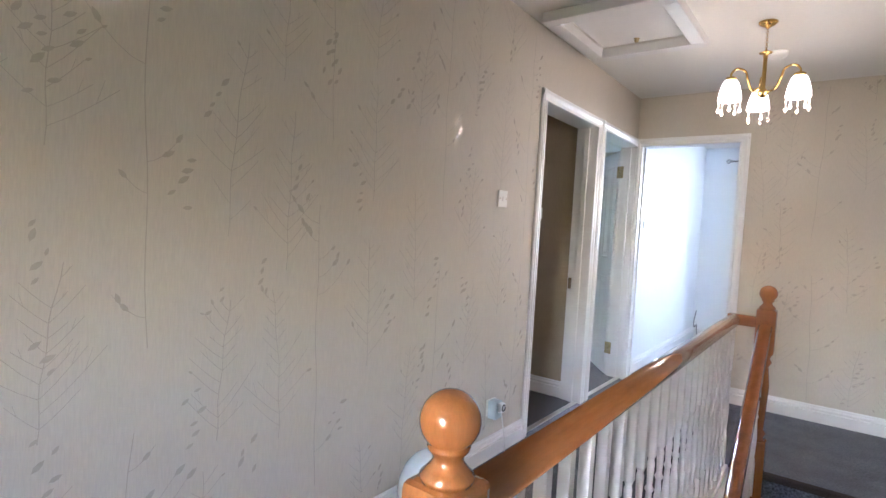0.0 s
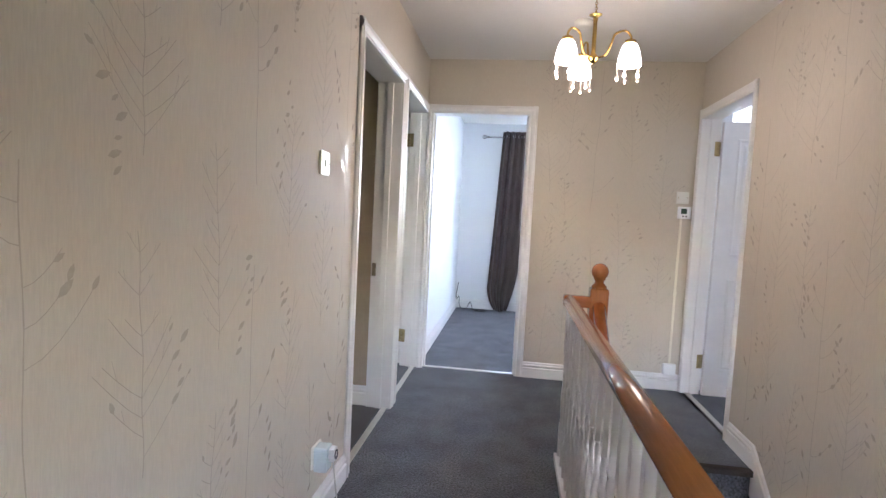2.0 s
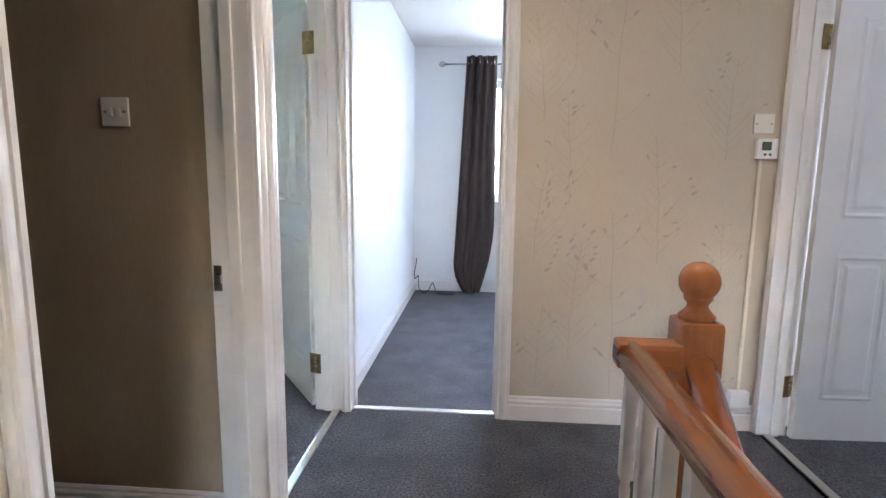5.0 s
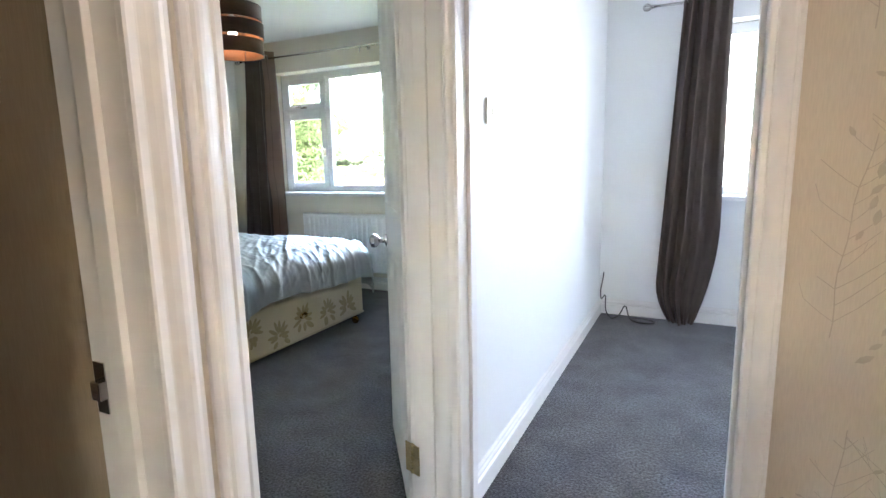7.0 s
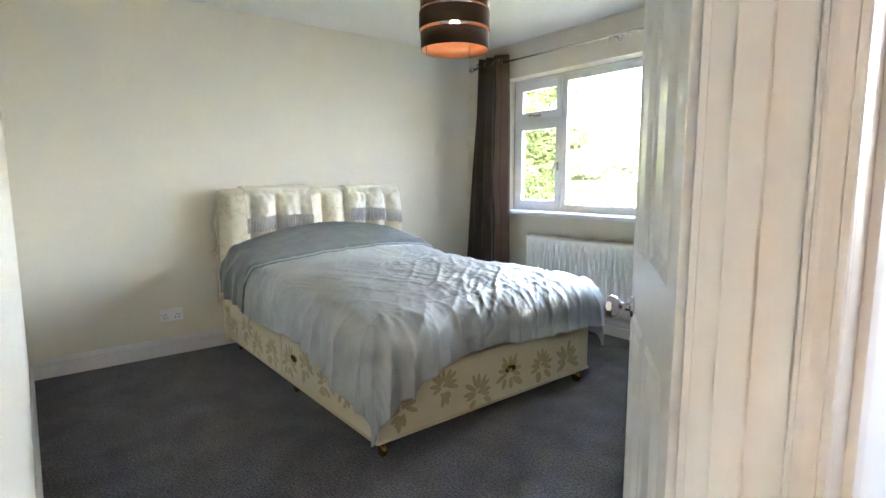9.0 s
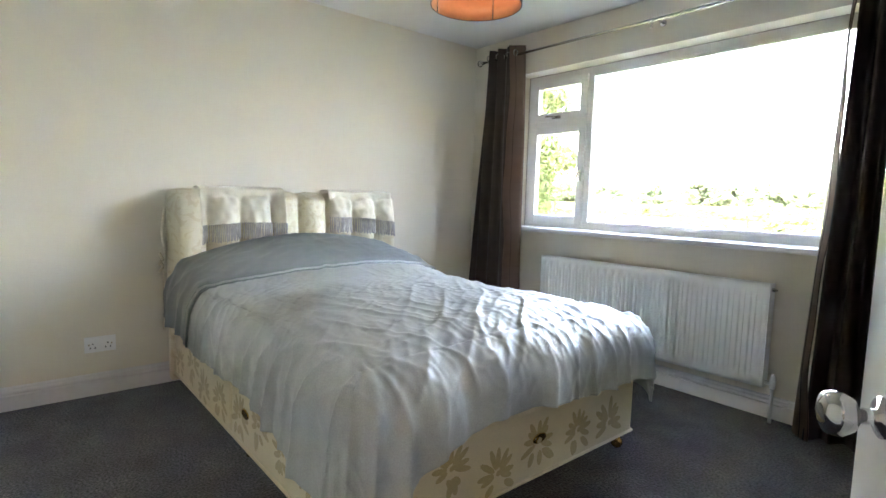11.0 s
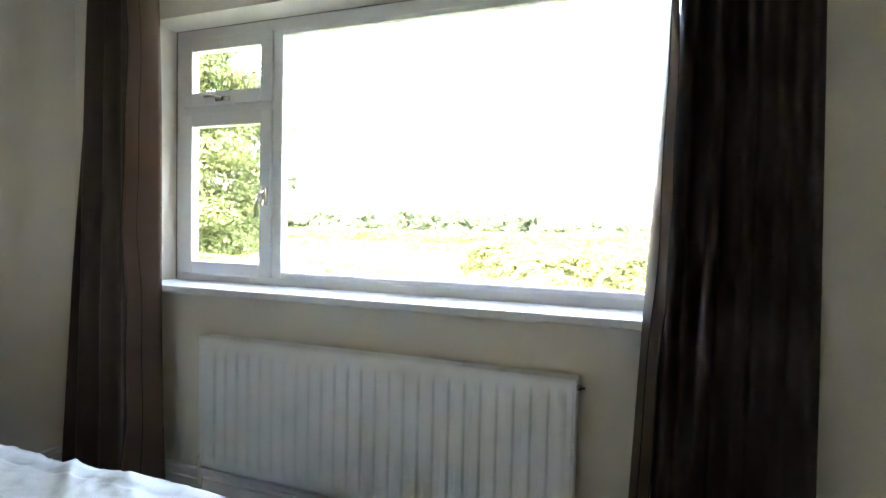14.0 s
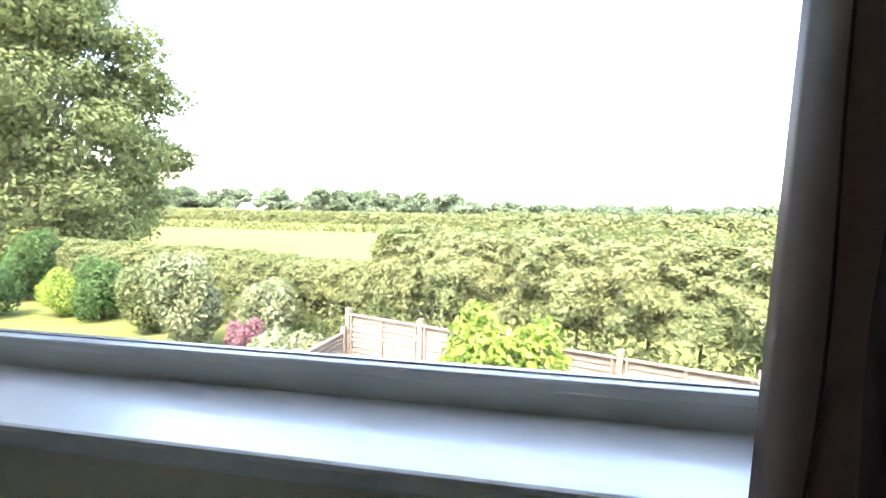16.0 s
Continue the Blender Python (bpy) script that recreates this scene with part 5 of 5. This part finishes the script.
def satin_height(x, y):
    """Wrinkles of the slippery duvet: long folds drawn to the near foot corner and to the foot, with fine crumple."""
    bend = 0.10 * noise.noise(Vector((x * 2.1, y * 2.1, 1.3)))
    p, q = 0.73 * (x + 3.5) - 0.68 * (y - 5.7), 0.68 * (x + 3.5) + 0.73 * (y - 5.7) + bend
    foot = min(1.0, max(0.0, (x + 4.0) / 0.8))
    long_a = ridge(p * 1.3, q * 11.0, 4.1) ** 1.6
    long_b = ridge((x + 0.3 * y) * 1.6, (y - 0.3 * x + bend) * 13.0, 9.7) ** 1.6
    long_c = ridge((y - 0.5 * x + bend) * 2.2, (x + 0.5 * y) * 9.0, 2.2) ** 1.8
    fine = ridge(p * 5.0, q * 19.0, 2.7) ** 1.5 + 0.7 * ridge((x + bend) * 9.0, y * 23.0, 6.3) ** 1.5
    heart = math.exp(-((x + 3.55) / 0.36) ** 2 - ((y - 5.55) / 0.30) ** 2)
    sew = heart * 0.0035 * noise.noise(Vector((x * 34, y * 34, 5.0)))
    ang, far = math.atan2(y - 5.02, x + 2.86), math.hypot(x + 2.86, y - 5.02)
    gather = 0.0015 * math.sin(ang * 15 + 2 * math.sin(ang * 4)) * math.exp(-((far - 0.32) / 0.22) ** 2)
    soft = 0.016 * noise.noise(Vector((x * 2.2 + y * 1.4, y * 2.0 - x * 0.7, 0.3)))
    fan = math.exp(-((far - 0.36) / 0.30) ** 2) * max(0.0, math.cos(ang + 0.55)) ** 0.5
    pleat = 0.0080 * fan * (1 - abs(math.sin(ang * 9 + 1.3 * math.sin(ang * 3) + 4 * bend))) ** 0.8
    patch = min(1.0, max(0.0, 0.5 + 1.6 * noise.noise(Vector((x * 1.7, y * 1.7, 7.7)))))
    return soft + gather + sew + pleat + (0.45 + 0.55 * foot) * (0.0090 * long_a * (0.25 + 0.75 * patch) + 0.0075 * long_b * (1 - 0.7 * patch)) + 0.0024 * long_c + 0.0030 * fine


def drape(d, r=0.16):
    """Offset outward and down after d metres over a rounded edge."""
    arc = r * math.pi / 2
    if d < arc:
        return r * math.sin(d / r), r * (1 - math.cos(d / r))
    return r + 0.10 * (d - arc), r + (d - arc)


def duvet_point(s, w, top=0.0):
    """s runs from the head, w from the near side, in metres of cloth; the bed's top is L by W."""
    L, W = 1.86, 1.345
    over_s, near, far = max(0.0, s - L), max(0.0, -w), max(0.0, w - W)
    x, y = BX0 + 0.07 + min(s, L), BY0 + 0.06 + min(max(w, 0), W)
    side = near if near > 0 else far
    d = (over_s ** 3 + side ** 3) ** (1 / 3)
    crown = 0.055 * math.sin(math.pi * min(max(w / W, 0), 1)) ** 0.6 + 0.02
    rise = 0.17 * max(0.0, 1 - max(0, s - 0.05) / 0.62) ** 1.3 * (0.35 + 0.65 * math.sin(math.pi * min(max((w + 0.10) / (W + 0.2), 0), 1)) ** 0.5)
    z = 0.610 + crown * min(1, (L - min(s, L)) / 0.3 + 0.60) + rise
    wr = satin_height(x * 1.0 + over_s * 0.9, y - near * 0.8 + far * 0.8)
    if d > 0:
        h, v = drape(d)
        h *= 0.72 if near > over_s else 1.0
        q = math.hypot(over_s, side)
        dx, dy = over_s / q, (-near if near > 0 else far) / q
        run = math.atan2(over_s, max(side, 1e-5)) * 0.22 + (y if over_s > side else x)
        hang = min(1.0, max(0.0, d - 0.06) / 0.2)
        crisp = 1 - 2 * abs(math.sin(run * 19 + 1.6 * math.sin(run * 6) + 2.0 * d)) ** 0.7
        fold = hang * (0.014 * math.sin(run * 13 + 2.5 * math.sin(run * 4)) + 0.014 * crisp + 0.004 * math.sin(run * 61 + 1.0))
        edge_drop = min(v, z - 0.05)
        x += dx * (h + max(fold, -0.012) + wr * 0.6)
        y += dy * (h + max(fold, -0.012) + wr * 0.6)
        z = z - edge_drop + wr * (1 - hang) + 0.004 * math.sin(run * 30)
    else:
        z += wr
    return Vector((x, y, z + top))


def near_over(s):
    a = min(1.0, max(0.0, s / 2.2))
    k = min(1.0, max(0.0, (a - 0.5) / 0.4))
    return 0.355 + 0.115 * k * k * (3 - 2 * k) + 0.018 * math.sin(9 * a)


def foot_over(w):
    a = min(1.0, max(0.0, (w + 0.4) / 1.9))
    k = min(1.0, a / 0.42)
    return 0.43 - 0.125 * k * k * (3 - 2 * k) + 0.014 * math.sin(11 * a) + 0.10 * max(0, a - 0.8)


def duvet_f(u, v):
    w0 = -near_over(u * 2.2)
    w = w0 + (1.38 + 0.40 - w0) * v
    s = 0.42 + (1.86 + foot_over(w) + 0.03 - 0.42) * u
    w0 = -near_over(s)
    w = w0 + (1.38 + 0.40 - w0) * v
    return duvet_point(s, w)


duvet = thing("duvet", (-3.6, 5.66, 0.58), "crumpled silver-blue satin duvet hanging over the bed's foot", "duvet")
ob = part("cover", grid_mesh(B(), 300, 280, duvet_f), M_DUVET, duvet)
ob.modifiers.new("thickness", "SOLIDIFY").thickness = 0.012


def band_f(u, v):
    w = -0.36 + (1.38 + 0.72) * v
    s = 0.02 + (0.46 + 0.04 * math.sin(5 * v) - 0.02) * u
    p = duvet_point(s, w, 0.016 + 0.010 * math.sin(math.pi * u))
    if u > 0.94:
        p.z -= 0.020 * (u - 0.94) / 0.06
    if w < 0:
        p.y -= 0.014
    if w > 1.38:
        p.y += 0.014
    return p


ob = part("turned_back_band", grid_mesh(B(), 40, 120, band_f), M_BAND, duvet, "darker grey satin turned back at the head")
ob.modifiers.new("thickness", "SOLIDIFY").thickness = 0.008
bm = B()
tube(bm, [band_f(0.97, k / 90) + Vector((0.004, 0, 0.004)) for k in range(91)], 0.006, 6)
part("band_piping", bm, M_DUVET, duvet)
rnd = random.Random(12)
bm = B()
for k in range(90):
    s, w = rnd.gauss(1.05, 0.28), rnd.gauss(0.55, 0.22)
    if not (0.6 < s < 1.8 and 0.05 < w < 1.3):
        continue
    p = duvet_point(s, w, 0.007)
    for q in range(rnd.randint(3, 6)):
        c, a = p + Vector((rnd.uniform(-0.03, 0.03), rnd.uniform(-0.03, 0.03), 0.001)), rnd.uniform(0, 6.3)
        e = Vector((math.cos(a), math.sin(a), 0)) * rnd.uniform(0.006, 0.013)
        f_ = Vector((-e.y, e.x, 0)) * 0.35
        bm.faces.new([bm.verts.new(c + g) for g in (e, f_, -e, -f_)])
ob = part("embroidery", bm, M_DUVET, duvet, "sprigs of pale embroidery", recalc=False)
ob["kind"] = "stuff"


# ---- garden and fields, seen from the upper floor ----
GZ = -2.6
bm = B()
bm.faces.new([bm.verts.new(p) for p in ((-900, -900, GZ), (900, -900, GZ), (900, 1500, GZ), (-900, 1500, GZ))])
whole("ground", bm, M_LAWN, "sunlit lawn and grass land reaching the horizon", "ground", kind="structure")
bm = B()
grid_mesh(bm, 60, 30, lambda u, v: Vector((-140 + 190 * u, 24 + 52 * v, GZ + 0.75 + 0.18 * noise.noise(Vector((u * 60, v * 20, 3))))))
whole("field", bm, M_FIELD, "pale ripe grass field beyond the hedge", "field", kind="structure")


def leaves(name, pts, out, size, material, parent, label="", seed=0, squash=0.55):
    """Many small bent leaves at pts (n x 3), turned roughly to out; one mesh."""
    g = np.random.RandomState(seed)
    n = len(pts)
    nrm = out + g.normal(0, 0.55, (n, 3))
    nrm /= np.linalg.norm(nrm, axis=1)[:, None]
    ref = g.normal(0, 1, (n, 3))
    t = np.cross(nrm, ref)
    t /= np.linalg.norm(t, axis=1)[:, None]
    b = np.cross(nrm, t)
    sz = (size * g.uniform(0.6, 1.35, n))[:, None]
    tip, root = pts + t * sz, pts - t * sz
    l, r = pts + b * sz * squash + nrm * sz * 0.22, pts - b * sz * squash + nrm * sz * 0.22
    v = np.stack([root, r, tip, l], 1).reshape(-1, 3) - np.array(parent.location)
    me = bpy.data.meshes.new(name)
    me.vertices.add(len(v))
    me.vertices.foreach_set("co", v.ravel())
    me.loops.add(n * 6)
    idx = np.arange(n)[:, None] * 4 + np.array([0, 1, 2, 0, 2, 3])[None]
    me.loops.foreach_set("vertex_index", idx.ravel().astype(np.int32))
    me.polygons.add(n * 2)
    me.polygons.foreach_set("loop_start", np.arange(0, n * 6, 3, dtype=np.int32))
    me.polygons.foreach_set("loop_total", np.full(n * 2, 3, dtype=np.int32))
    me.update()
    me.validate()
    me.materials.append(material)
    ob = new(name, me)
    ob.parent = parent
    ob["kind"] = "stuff"
    if label:
        ob["label"] = label
    return ob


def clump_points(g, n, centre, radii, hollow=0.55):
    d = g.normal(0, 1, (n, 3))
    d /= np.linalg.norm(d, axis=1)[:, None]
    r = (hollow + (1 - hollow) * g.uniform(0, 1, n) ** 0.6)[:, None]
    return np.array(centre) + d * r * np.array(radii), d


def shrub(name, x, y, wide, high, n, size, material, label, seed, lumps=9, category="shrub"):
    """A rounded bush of lumpy leaf clumps on short stems."""
    g = np.random.RandomState(seed)
    t = thing(name, (x, y, GZ), label, category)
    P, D = [], []
    for k in range(lumps):
        a = 2 * math.pi * k / lumps + g.uniform(-0.3, 0.3)
        rr = g.uniform(0.15, 0.62) * wide
        c = (x + rr * math.cos(a) * 0.9, y + rr * math.sin(a) * 0.9, GZ + high * g.uniform(0.28, 0.72))
        p, d = clump_points(g, n // lumps, c, (wide * g.uniform(0.36, 0.55), wide * g.uniform(0.36, 0.55), high * g.uniform(0.24, 0.36)))
        P.append(p), D.append(d)
    P, D = np.concatenate(P), np.concatenate(D)
    keep = P[:, 2] > GZ + 0.03
    bm = B()
    for k in range(5):
        a = 1.26 * k
        tube(bm, [(x + 0.05 * math.cos(a), y + 0.05 * math.sin(a), GZ - 0.05), (x + 0.3 * wide * math.cos(a), y + 0.3 * wide * math.sin(a), GZ + high * 0.55)], [0.03, 0.012], 6)
    part("stems", bm, M_BARK, t)
    leaves("foliage", P[keep], D[keep], size, material, t, "", seed)
    return t


def hedge(name, path, high, thick, n, size, material, label, seed, rough=0.45):
    """A long hedge along path: a rounded bank of leaves with bulges, hollows and shoots on top."""
    g = np.random.RandomState(seed)
    path = np.array(path, float)
    seg = np.linalg.norm(np.diff(path, axis=0), axis=1)
    cum = np.concatenate([[0], np.cumsum(seg)])
    t = thing(name, (path[0][0], path[0][1], GZ), label, "hedge")
    s = g.uniform(0, cum[-1], n)
    i = np.clip(np.searchsorted(cum, s, side="right") - 1, 0, len(seg) - 1)
    a = ((s - cum[i]) / seg[i])[:, None]
    c = path[i] * (1 - a) + path[i + 1] * a
    along = (path[i + 1] - path[i]) / seg[i][:, None]
    front = np.stack([along[:, 1], -along[:, 0]], 1)
    ang = g.uniform(-0.12, 0.85, n) * math.pi
    across = np.cos(ang) * thick * 0.5
    rise = np.sin(ang) * high * 0.5
    flat = c + front * across[:, None]
    bulge = np.array([1.1 * noise.noise(Vector((px * f1, py * f1, pz * f1 + seed))) + 0.9 * noise.noise(Vector((px * f2, py * f2, pz * f2 + seed))) + 0.5 * noise.noise(Vector((px * f3, py * f3, pz * f3)))
                      for f1, f2, f3 in [(1.6 / thick, 4.2 / thick, 10.0 / thick)] for (px, py), pz in zip(flat.tolist(), rise.tolist())])
    deep = g.uniform(0, 1, n) ** 2.2
    rad = 1 + rough * 0.42 * bulge - 0.34 * deep
    shoot = (g.uniform(0, 1, n) < 0.05) & (ang > 0.7) & (ang < 2.3)
    rad = rad + shoot * g.uniform(0.0, 0.16, n)
    ca, sa = np.cos(ang), np.sin(ang)
    ca = np.sign(ca) * np.abs(ca) ** 0.75
    sa = np.sign(sa) * np.abs(sa) ** 0.75
    r_out, low = thick * 0.5, high * 0.52
    off = ca * r_out * rad
    z = GZ + low + sa * np.where(sa > 0, high - low, low * 2.4) * (1 + (rad - 1) * np.where(sa > 0, min(1.0, thick * 0.45 / high), 0.3))
    P = np.concatenate([c + front * off[:, None], z[:, None]], 1)
    D = np.concatenate([front * ca[:, None], sa[:, None] + 0.25], 1)
    keep = z > GZ + 0.02
    bm = B()
    for p, q in zip(path, path[1:]):
        for k in range(6):
            m = p + (q - p) * (k + 0.5) / 6
            tube(bm, [(m[0], m[1], GZ - 0.1), (m[0] + 0.1, m[1], GZ + high * 0.6)], [0.05, 0.02], 6)
    part("stems", bm, M_BARK, t)
    leaves("foliage", P[keep], D[keep], size, material, t, "", seed)
    return t


def tree(name, x, y, trunk_r, high, crown, n, size, material, label, seed, base=0.25, lumps=70):
    """A tapered trunk with limbs and an uneven crown of leaf clumps with gaps."""
    g = np.random.RandomState(seed)
    t = thing(name, (x, y, GZ), label, "tree")
    bm = B()
    tube(bm, smooth_path([(x, y, GZ - 0.2), (x + 0.1, y, GZ + high * 0.15), (x - 0.1, y + 0.1, GZ + high * 0.4), (x, y, GZ + high * 0.75)], 5), [trunk_r * (1.25 - 0.07 * k) for k in range(16)], 12)
    P, D = [], []
    for k in range(lumps):
        a = g.uniform(0, 2 * math.pi)
        el = base + (1 - base) * g.uniform(0, 1)
        shape = math.sin(math.pi * min(1.0, (el - base * 0.6) / (1.02 - base * 0.6)) ** 0.75) ** 0.6
        rr = crown * shape * g.uniform(0.45, 0.95)
        c = Vector((x + rr * math.cos(a), y + rr * math.sin(a), GZ + high * el))
        rad = crown * g.uniform(0.16, 0.27)
        p, d = clump_points(g, n // lumps, c, (rad * 1.15, rad * 1.15, rad * 0.72), 0.35)
        P.append(p), D.append(d + np.array([0, 0, 0.5]))
        if k % 3 == 0:
            st = Vector((x, y, GZ + high * max(0.12, el * 0.5)))
            mid = st.lerp(c, 0.5) + Vector((0, 0, -0.04 * high))
            tube(bm, smooth_path([st, mid, c], 4), [trunk_r * 0.42 * (1 - 0.1 * q) for q in range(9)], 7)
    part("trunk", bm, M_BARK, t)
    ob = leaves("crown", np.concatenate(P), np.concatenate(D), size, material, t, "", seed)
    return t


tree("tree", -29.0, 29.5, 0.38, 17.0, 7.4, 125000, 0.13, M_LEAF_TREE, "tall spreading broadleaf tree with dense green foliage behind the lawn", 3, base=0.10, lumps=170)
tree("tree", -41.0, 33.0, 0.35, 15.0, 6.5, 26000, 0.20, M_LEAF_TREE, "broadleaf tree with dense green foliage", 8, base=0.10, lumps=70)
hedge("hedge", [(-5.7, 19.2), (-4.4, 18.4), (-1.0, 17.0), (4.0, 15.1), (8.0, 13.6)], 3.45, 3.0, 150000, 0.060, M_LEAF_HEDGE, "tall thick yellow-green hedge behind the fence", 5, 0.75)
hedge("hedge", [(-24.0, 25.5), (-18.0, 24.3), (-12.0, 22.8), (-4.9, 20.3)], 2.35, 2.1, 110000, 0.060, M_LEAF_HEDGE, "leafy hedge between the garden and the field", 6, 0.6)
hedge("hedge", [(-130.0, 80.0), (-70.0, 79.0), (-20.0, 78.0), (60.0, 80.0)], 3.6, 3.6, 90000, 0.22, M_LEAF_HEDGE, "far hedge across the field", 7, 0.4)
hedge("hedge", [(-6.0, 40.0), (20.0, 36.0), (60.0, 34.0)], 3.9, 3.2, 40000, 0.15, M_LEAF_HEDGE, "further hedge beyond the garden", 9, 0.4)
g_far = random.Random(21)
for k in range(98):
    x = -190 + k * 2.7 + g_far.uniform(-3, 3)
    if x > 75:
        break
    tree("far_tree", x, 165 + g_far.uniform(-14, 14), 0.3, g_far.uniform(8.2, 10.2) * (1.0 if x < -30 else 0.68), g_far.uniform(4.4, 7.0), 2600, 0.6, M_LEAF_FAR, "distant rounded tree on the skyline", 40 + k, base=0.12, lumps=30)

shrub("shrub", -20.6, 20.6, 1.15, 2.0, 6000, 0.07, M_LEAF_DARK, "dark green rounded garden shrub", 11)
shrub("shrub", -18.7, 21.6, 0.95, 1.75, 5000, 0.06, M_LEAF_LIME, "clipped lime green rounded bush", 12)
shrub("shrub", -17.1, 21.6, 1.15, 2.15, 6500, 0.06, M_LEAF_DARK, "clipped bright green rounded bush", 13)
shrub("shrub", -22.5, 23.8, 1.5, 2.9, 7000, 0.08, M_LEAF_DARK, "dark shrub under the tree", 14)
shrub("shrub", -14.2, 20.4, 1.15, 2.35, 7000, 0.07, M_LEAF_HEDGE, "loose fresh green garden shrub", 15)
shrub("shrub", -11.8, 18.9, 1.05, 2.75, 7500, 0.075, M_LEAF_PALE, "tall pale variegated shrub", 16, 12)
shrub("shrub", -9.9, 19.4, 1.0, 2.0, 6000, 0.07, M_LEAF_PALE, "pale leafy shrub by the hedge", 17)
shrub("shrub", -9.3, 17.6, 0.55, 1.25, 3500, 0.05, M_LEAF_RED, "small dark pink smoke bush", 18)
shrub("shrub", -9.0, 16.3, 0.50, 0.75, 2500, 0.05, M_LEAF_PALE, "low pale plant with many small white flowers", 19)
shrub("shrub", -7.6, 16.2, 0.95, 1.45, 5500, 0.06, M_LEAF_PALE, "feathery grey green shrub beside the fence", 20)
shrub("shrub", -5.5, 14.6, 0.60, 1.30, 4000, 0.055, M_LEAF_LIME, "yellow-green flowering shrub by the fence", 22)
shrub("shrub", -3.0, 13.4, 1.0, 2.75, 11000, 0.06, M_LEAF_LIME, "bright lime green bush in front of the fence", 23, 14)


# fence: posts and waney lap panels
def fence_run(a, b, high, step, seed):
    a, b = Vector(a), Vector(b)
    n = max(1, round((b - a).length / step))
    d = (b - a) / n
    turn = math.degrees(math.atan2(d.y, d.x))
    t = thing("garden_fence", (a.x, a.y, GZ), "weathered brown lap panel garden fence with concrete posts", "fence")
    rnd = random.Random(seed)
    m0 = Matrix.Rotation(radians(turn), 4, "Z")
    for k in range(n + 1):
        p = a + d * k
        bm = box(B(), -0.05, 0.05, -0.05, 0.05, -0.1, high + 0.12, 0.01)
        bm.transform(Matrix.Translation((p.x, p.y, GZ)) @ m0)
        part("post", bm, M_FENCE, t)
        if k == n:
            break
        ln = d.length
        for q in range(15):
            z = 0.10 + q * (high - 0.14) / 15
            bm = box(B(), 0.05, ln - 0.05, -0.012, 0.004, 0, (high - 0.14) / 15 + 0.018, 0.003)
            bm.transform(Matrix.Translation((p.x, p.y, GZ)) @ m0 @ Matrix.Translation((0, 0, z)) @ Matrix.Rotation(radians(rnd.uniform(-0.25, 0.25)), 4, "Y") @ Matrix.Rotation(radians(-13), 4, "X"))
            part("slat", bm, M_FENCE, t)
        for xx in (ln * 0.06, ln * 0.5, ln * 0.94):
            bm = box(B(), xx - 0.02, xx + 0.02, -0.055, -0.03, 0.08, high - 0.03, 0.004)
            bm.transform(Matrix.Translation((p.x, p.y, GZ)) @ m0)
            part("batten", bm, M_FENCE, t)
        bm = box(B(), 0.05, ln - 0.05, -0.05, 0.03, high - 0.03, high, 0.004)
        bm.transform(Matrix.Translation((p.x, p.y, GZ)) @ m0)
        part("capping", bm, M_FENCE, t)


fence_run((-6.4, 16.75, 0), (7.2, 11.4, 0), 1.72, 1.83, 2)
fence_run((-6.45, 16.6, 0), (-6.6, 12.9, 0), 1.35, 1.83, 6)

house = thing("far_house", (-88.0, 150.0, GZ), "small distant house with a pale wall and grey roof", "house")
part("wall", box(B(), -92, -84, 147, 153, GZ, GZ + 3.0), M_FENCE, house)
bm = B()
sweep(bm, [(-3.4, 2.9), (3.4, 2.9), (0, 5.4)], (-92.4, 150, GZ), (-83.6, 150, GZ), (0, 1, 0), (0, 0, 1))
part("roof", bm, M_UPVC, house)
